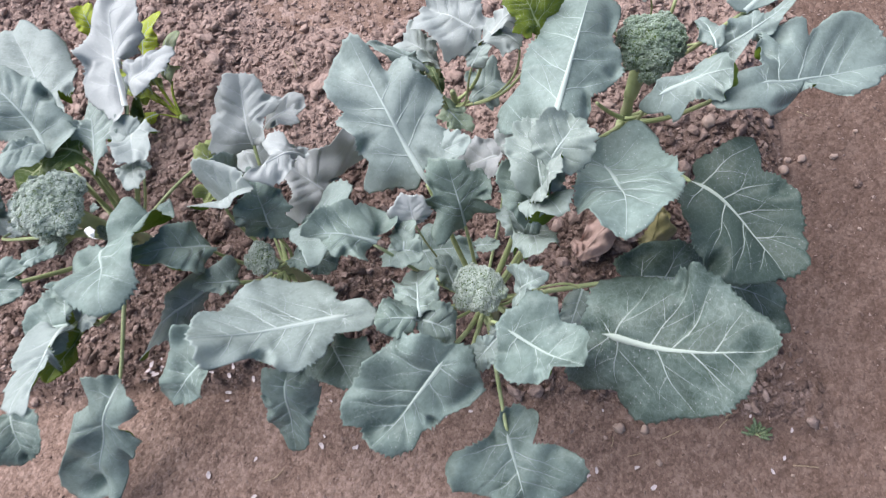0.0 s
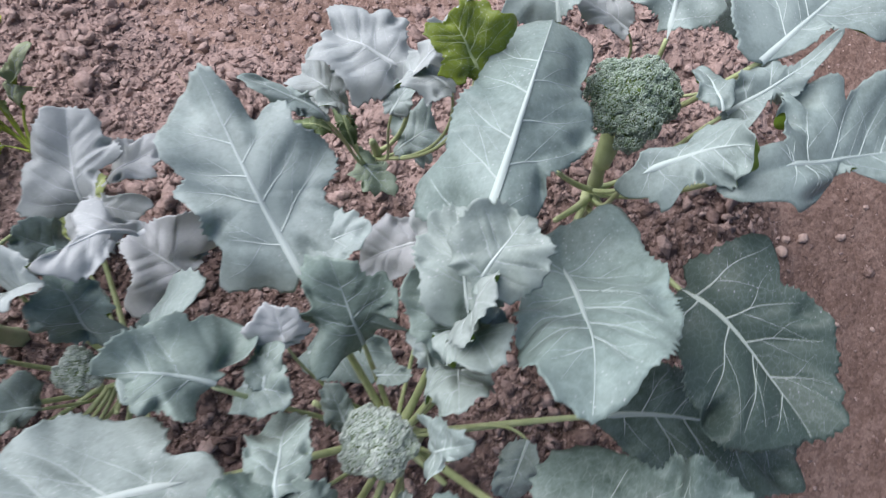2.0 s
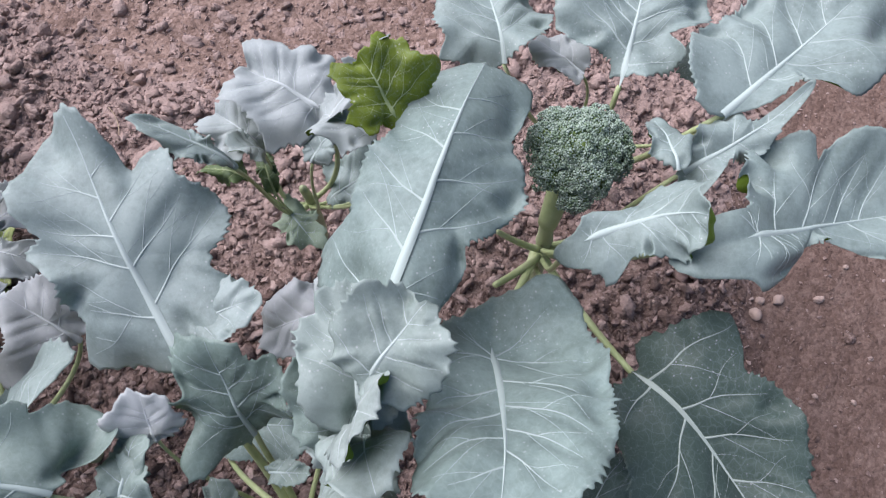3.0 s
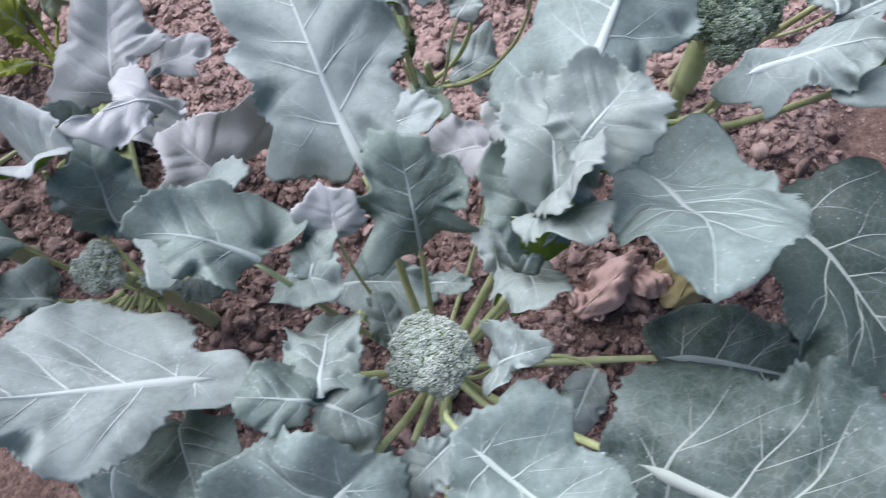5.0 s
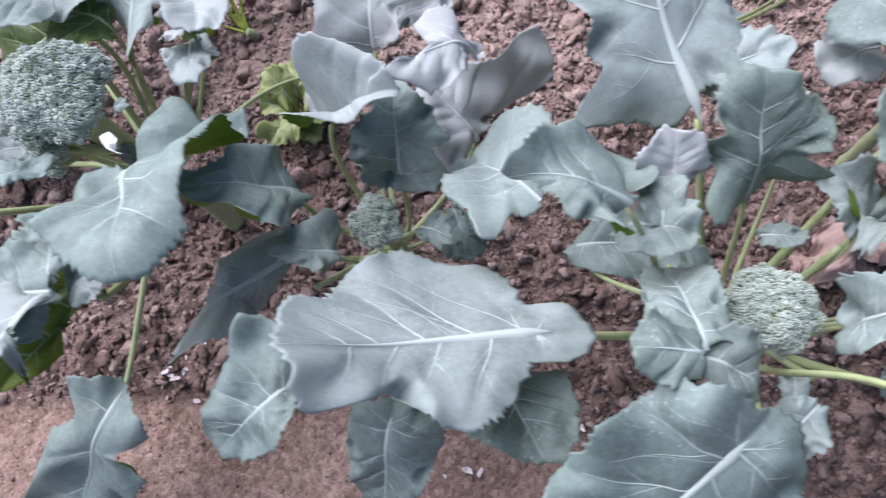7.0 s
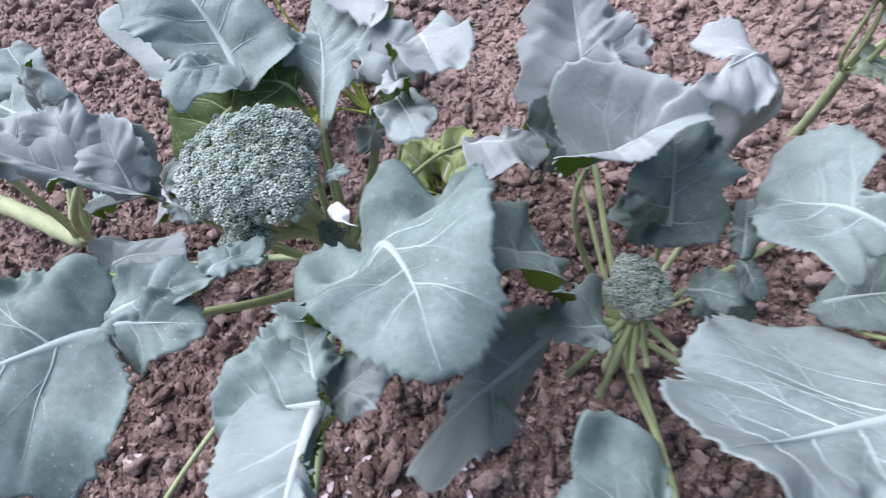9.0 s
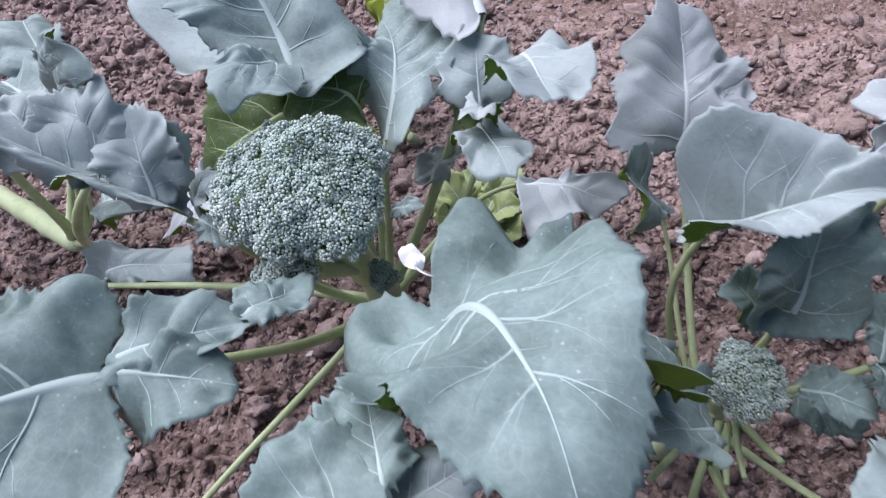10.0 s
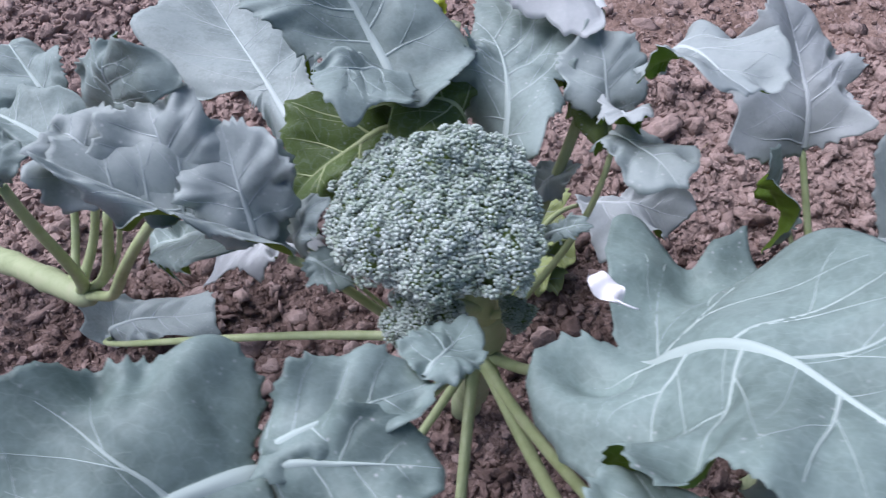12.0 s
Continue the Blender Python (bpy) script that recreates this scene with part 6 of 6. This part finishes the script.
leaf(chard, (-0.643, 1.020, 0.080), (-0.636, 1.034, 0.150), (0.06, 0.00), (0.022, 8), (0.022, 8), back=0.00, shape="plain", bloom=0.35, seed=640, stalk=0.0023, lemon=0.60, root=(-0.607, 0.960, 0.045))


# ---- small things on and round the bed ----
def pebble(at, size, seed, material=STONE, label="small pale stone lying on the trodden soil", flat=0.75, name="stone", category="stone", group="loose stones"):
    rng = np.random.default_rng(seed)
    v, f = ICO3
    d = np.array(v)
    bumps = sum(0.11 * np.sin(d @ rng.normal(size=3) * k + rng.uniform(0, 6)) for k in (2.0, 3.1, 4.7)) + sum(0.06 * np.abs(np.sin(d @ rng.normal(size=3) * k + rng.uniform(0, 6))) for k in (6.0, 8.0, 11.0))
    p = d * (1 + bumps + 0.045 * rng.normal(size=len(d)))[:, None] * np.array([1, rng.uniform(0.7, 0.95), flat]) * size
    spin = np.array(Matrix.Rotation(rng.uniform(0, 6.28), 3, "Z"))
    p = p @ spin.T
    z = float(soil_height(np.array([at[0]]), np.array([at[1]]))[0])
    p = p + np.array([at[0], at[1], z + size * flat * 0.55])
    base = thing(name, (at[0], at[1], z), label, category, group)
    mesh_object(name + "_body", p, f, [material], base)
    return base


for k, (x, y, size) in enumerate([(0.827, 0.650, 0.013), (0.898, 0.646, 0.011), (0.842, 0.485, 0.006), (0.902, 0.470, 0.006), (0.778, 0.628, 0.014), (0.796, 0.652, 0.011), (0.63, 0.757, 0.020), (0.648, 0.792, 0.012), (0.96, 0.70, 0.006), (0.31, 0.115, 0.016), (0.36, 0.105, 0.012), (0.376, 0.039, 0.008), (-0.369, 0.179, 0.006), (0.632, -0.014, 0.005)]):
    pebble((x, y), 0.72 * size, 40 + k)
for k, (x, y, size) in enumerate([(-0.483, 1.257, 0.022), (-0.526, 1.109, 0.030), (-0.70, 0.63, 0.030), (-0.665, 0.655, 0.022), (0.30, 0.40, 0.024), (0.33, 0.52, 0.022), (0.25, 0.47, 0.020), (0.40, 0.47, 0.018), (-0.62, 0.93, 0.018), (-0.58, 0.83, 0.018), (0.15, 0.21, 0.022), (0.18, 0.24, 0.017), (-0.85, 0.70, 0.024), (-0.80, 0.62, 0.020), (-0.38, 0.86, 0.020)]):
    pebble((x, y), 0.72 * size, 70 + k, CLOD, "large crumbling clod of reddish brown soil", 0.7, "soil_lump", "soil lump", "soil lumps")
pebble((0.928, 0.575), 0.009, 95, SOIL, "dark crumb of soil on the path", 0.6, "soil_lump", "soil lump", "soil lumps")


def flake(at, size, seed, material=PALE_BIT, label="pale dry scrap of leaf on the soil", name="dry_scrap", lift=0.004):
    """A small curled scrap with thickness."""
    rng = np.random.default_rng(seed)
    n = 9
    th = np.linspace(0, 2 * math.pi, n, endpoint=False)
    r = size * (0.7 + 0.5 * rng.uniform(size=n))
    turn = rng.uniform(0, 6.28)
    x, y = r * np.cos(th), 0.5 * r * np.sin(th)
    z = 0.35 * np.abs(x) * rng.uniform(0.2, 1.0) + 0.15 * y
    top = np.stack([x * math.cos(turn) - y * math.sin(turn), x * math.sin(turn) + y * math.cos(turn), z], 1)
    top = np.concatenate([top, [[0, 0, 0]]])
    g = float(soil_height(np.array([at[0]]), np.array([at[1]]))[0]) + lift
    top = top + np.array([at[0], at[1], g])
    low = top - np.array([0, 0, 0.0008])
    m = n + 1
    faces = [(n, i, (i + 1) % n) for i in range(n)] + [(m + n, m + (i + 1) % n, m + i) for i in range(n)] + [(i, i + m, (i + 1) % n + m, (i + 1) % n) for i in range(n)]
    base = thing(name, (at[0], at[1], g), label, "debris", "dry scraps")
    mesh_object("scrap", np.concatenate([top, low]), faces, [material], base, smooth=False)
    return base


rng_bits = random.Random(21)
for k, (cx, cy, spread_by, count) in enumerate([(-0.66, 0.35, 0.07, 14), (-0.52, 0.32, 0.05, 7), (-0.98, 0.43, 0.05, 5), (-0.28, 0.22, 0.10, 8), (-0.05, 0.19, 0.06, 6), (0.30, 0.07, 0.10, 6), (-0.70, 0.62, 0.06, 4), (0.62, 0.03, 0.15, 6), (-0.45, 0.12, 0.15, 5)]):
    for j in range(count):
        flake((rng_bits.gauss(cx, spread_by * 0.6), rng_bits.gauss(cy, spread_by * 0.5)), rng_bits.uniform(0.0035, 0.009), 300 + 20 * k + j)


def straw(at, length, turn, seed, thick=0.0008):
    rng = random.Random(seed)
    g = float(soil_height(np.array([at[0]]), np.array([at[1]]))[0]) + 0.005
    d = np.array([math.cos(turn), math.sin(turn), 0])
    s = np.array([-d[1], d[0], 0]) * rng.uniform(-0.25, 0.25) * length
    p = np.array([at[0], at[1], g])
    line = bezier(p - d * length / 2, p - d * length / 6 + s + np.array([0, 0, 0.003]), p + d * length / 6 + s, p + d * length / 2, 8)
    base = thing("straw", (at[0], at[1], g), "thin dry straw lying on the soil", "straw", "straws")
    mesh_object("straw_stem", *tube(line, [thick] * 8, 5), [STRAW], base)


for k, (x, y, l, a) in enumerate([(0.539, 0.114, 0.035, 0.2), (0.52, 0.10, 0.03, 0.6), (0.86, 0.76, 0.03, -0.6), (0.29, 0.09, 0.02, 1.2), (0.33, 0.06, 0.03, 0.1), (-0.42, 0.105, 0.05, 0.5), (-0.33, 1.08, 0.07, -1.2), (0.41, 0.09, 0.04, 0.3), (0.66, 0.0, 0.05, -0.2), (-0.62, 0.34, 0.05, 1.4), (-0.21, 0.95, 0.06, 0.9)]):
    straw((x, y), l, a, 500 + k)

# crumpled dry leaf between the stalks
def dry_leaf(at, length, width, turn, seed, height=0.03, name="dry_leaf", material=DRY, label="crumpled dry pinkish brown leaf lying on the soil"):
    rng = np.random.default_rng(seed)
    nu, nv = 30, 18
    u, v = np.meshgrid(np.linspace(0, 1, nu), np.linspace(-1, 1, nv), indexing="ij")
    w = width * np.sin(math.pi * (0.08 + 0.86 * u)) ** 0.7 * (1 + 0.12 * np.sin(11 * u + v * 2))
    x, y = (u - 0.5) * length, v * w
    z = height * (0.5 + 0.5 * np.cos(3.0 * v + 1.2 * np.sin(5 * u))) * np.sin(math.pi * u) + 0.010 * np.abs(np.sin(13 * v + 7 * u)) + 0.005 * np.sin(21 * u + 7 * v)
    g = float(soil_height(np.array([at[0]]), np.array([at[1]]))[0]) + 0.010
    c, s = math.cos(turn), math.sin(turn)
    top = np.stack([at[0] + x * c - y * s, at[1] + x * s + y * c, g + z], -1).reshape(-1, 3)
    verts = np.concatenate([top, top - np.array([0, 0, 0.001])])
    m = nu * nv
    faces = []
    for i in range(nu - 1):
        for j in range(nv - 1):
            q = (i * nv + j, (i + 1) * nv + j, (i + 1) * nv + j + 1, i * nv + j + 1)
            faces += [q, tuple(m + a for a in q[::-1])]
    base = thing(name, (at[0], at[1], g), label, "dry leaf", "dry leaves")
    mesh_object("leaf_blade", verts, faces, [material], base)
    rib = [(at[0] + (t - 0.5) * length * c, at[1] + (t - 0.5) * length * s, g + height * math.sin(math.pi * t) * 0.9 + 0.004) for t in np.linspace(0, 1, 12)]
    mesh_object("leaf_rib", *tube(rib, np.linspace(0.0016, 0.0006, 12), 6), [material], base)
    return base


dry_leaf((0.340, 0.520), 0.15, 0.034, 0.7, 1, 0.048)
dry_leaf((0.405, 0.520), 0.08, 0.028, -0.3, 2, 0.030)
dry_leaf((0.300, 0.490), 0.07, 0.022, 2.4, 3, 0.022)

dry_leaf((0.450, 0.525), 0.10, 0.045, 1.3, 6, 0.075, material=WITHERED, label="withered olive brown leaf hanging over the soil")

# lettuce: a low rosette of crinkled leaves
lettuce = thing("lettuce", (-0.500, 0.800, 0.0), "low yellow-green lettuce with crinkled leaves on the soil", "lettuce")
for k in range(12):
    ang, reach = k * 2.4, 0.026 + 0.006 * (k % 4)
    d = np.array([math.cos(ang), math.sin(ang), 0.0])
    root = np.array([-0.500, 0.800, 0.015]) + d * 0.008
    up = 0.105 - 0.006 * k
    tip_at = root + d * reach * 1.9 + np.array([0, 0, up * 0.75])
    base_at = root + d * 0.012 + np.array([0, 0, up * 0.22])
    leaf(lettuce, tuple(base_at), tuple(tip_at), (0.16, 0.0), (0.026, 22), (0.026, 22), shape="ruffle", bloom=0.6, yellow=0.3, lemon=0.6, seed=700 + k, root=tuple(root), stalk=0.0026)

# weed seedling on the path
weed = thing("weed_seedling", (0.579, 0.070, -0.01), "tiny feathery green weed on the trodden soil", "weed")
for k in range(9):
    ang = -0.5 + k * 0.42
    d = np.array([math.cos(ang), math.sin(ang), 0.0])
    o = np.array([0.579, 0.070, -0.008])
    leaf(weed, tuple(o + d * 0.006 + np.array([0, 0, 0.006])), tuple(o + d * (0.022 + 0.006 * (k % 3)) + np.array([0, 0, 0.012])), (0.1, 0), (0.0025, 5), (0.0025, 5), shape="narrow", bloom=0.0, yellow=0.5, seed=800 + k, root=tuple(o), stalk=0.0006)

# fallen white petal resting on the leaf of the large plant
petal = thing("flower_petal", (-0.536, 0.503, 0.478), "small curled white petal resting on a leaf", "petal")
pu, pv = np.meshgrid(np.linspace(0, 1, 14), np.linspace(-1, 1, 11), indexing="ij")
pw = 0.0080 * np.sin(math.pi * (0.10 + 0.86 * pu)) ** 0.75
px = -0.541 + 0.012 * (pu - 0.5) * 0.6 + pv * pw
py = 0.512 - 0.0185 * pu
pz = 0.483 + 0.0055 * (1 - pv * pv) * np.sin(math.pi * pu) + 0.0018 * np.sin(9 * pu + 2 * pv) + 0.0011 * np.sin(17 * pv + 6 * pu)
ptop = np.stack([px, py, pz], -1).reshape(-1, 3)
pfaces = []
for i in range(13):
    for j in range(10):
        q = (i * 11 + j, (i + 1) * 11 + j, (i + 1) * 11 + j + 1, i * 11 + j + 1)
        pfaces += [q, tuple(154 + a for a in q[::-1])]
mesh_object("petal_blade", np.concatenate([ptop, ptop - np.array([0, 0, 0.0006])]), pfaces, [PETAL], petal)
mesh_object("petal_stalk", *tube(bezier(np.array([-0.540, 0.497, 0.484]), np.array([-0.537, 0.492, 0.487]), np.array([-0.532, 0.489, 0.486]), np.array([-0.527, 0.490, 0.482]), 8), [0.0006] * 8, 6), [PETAL], petal)
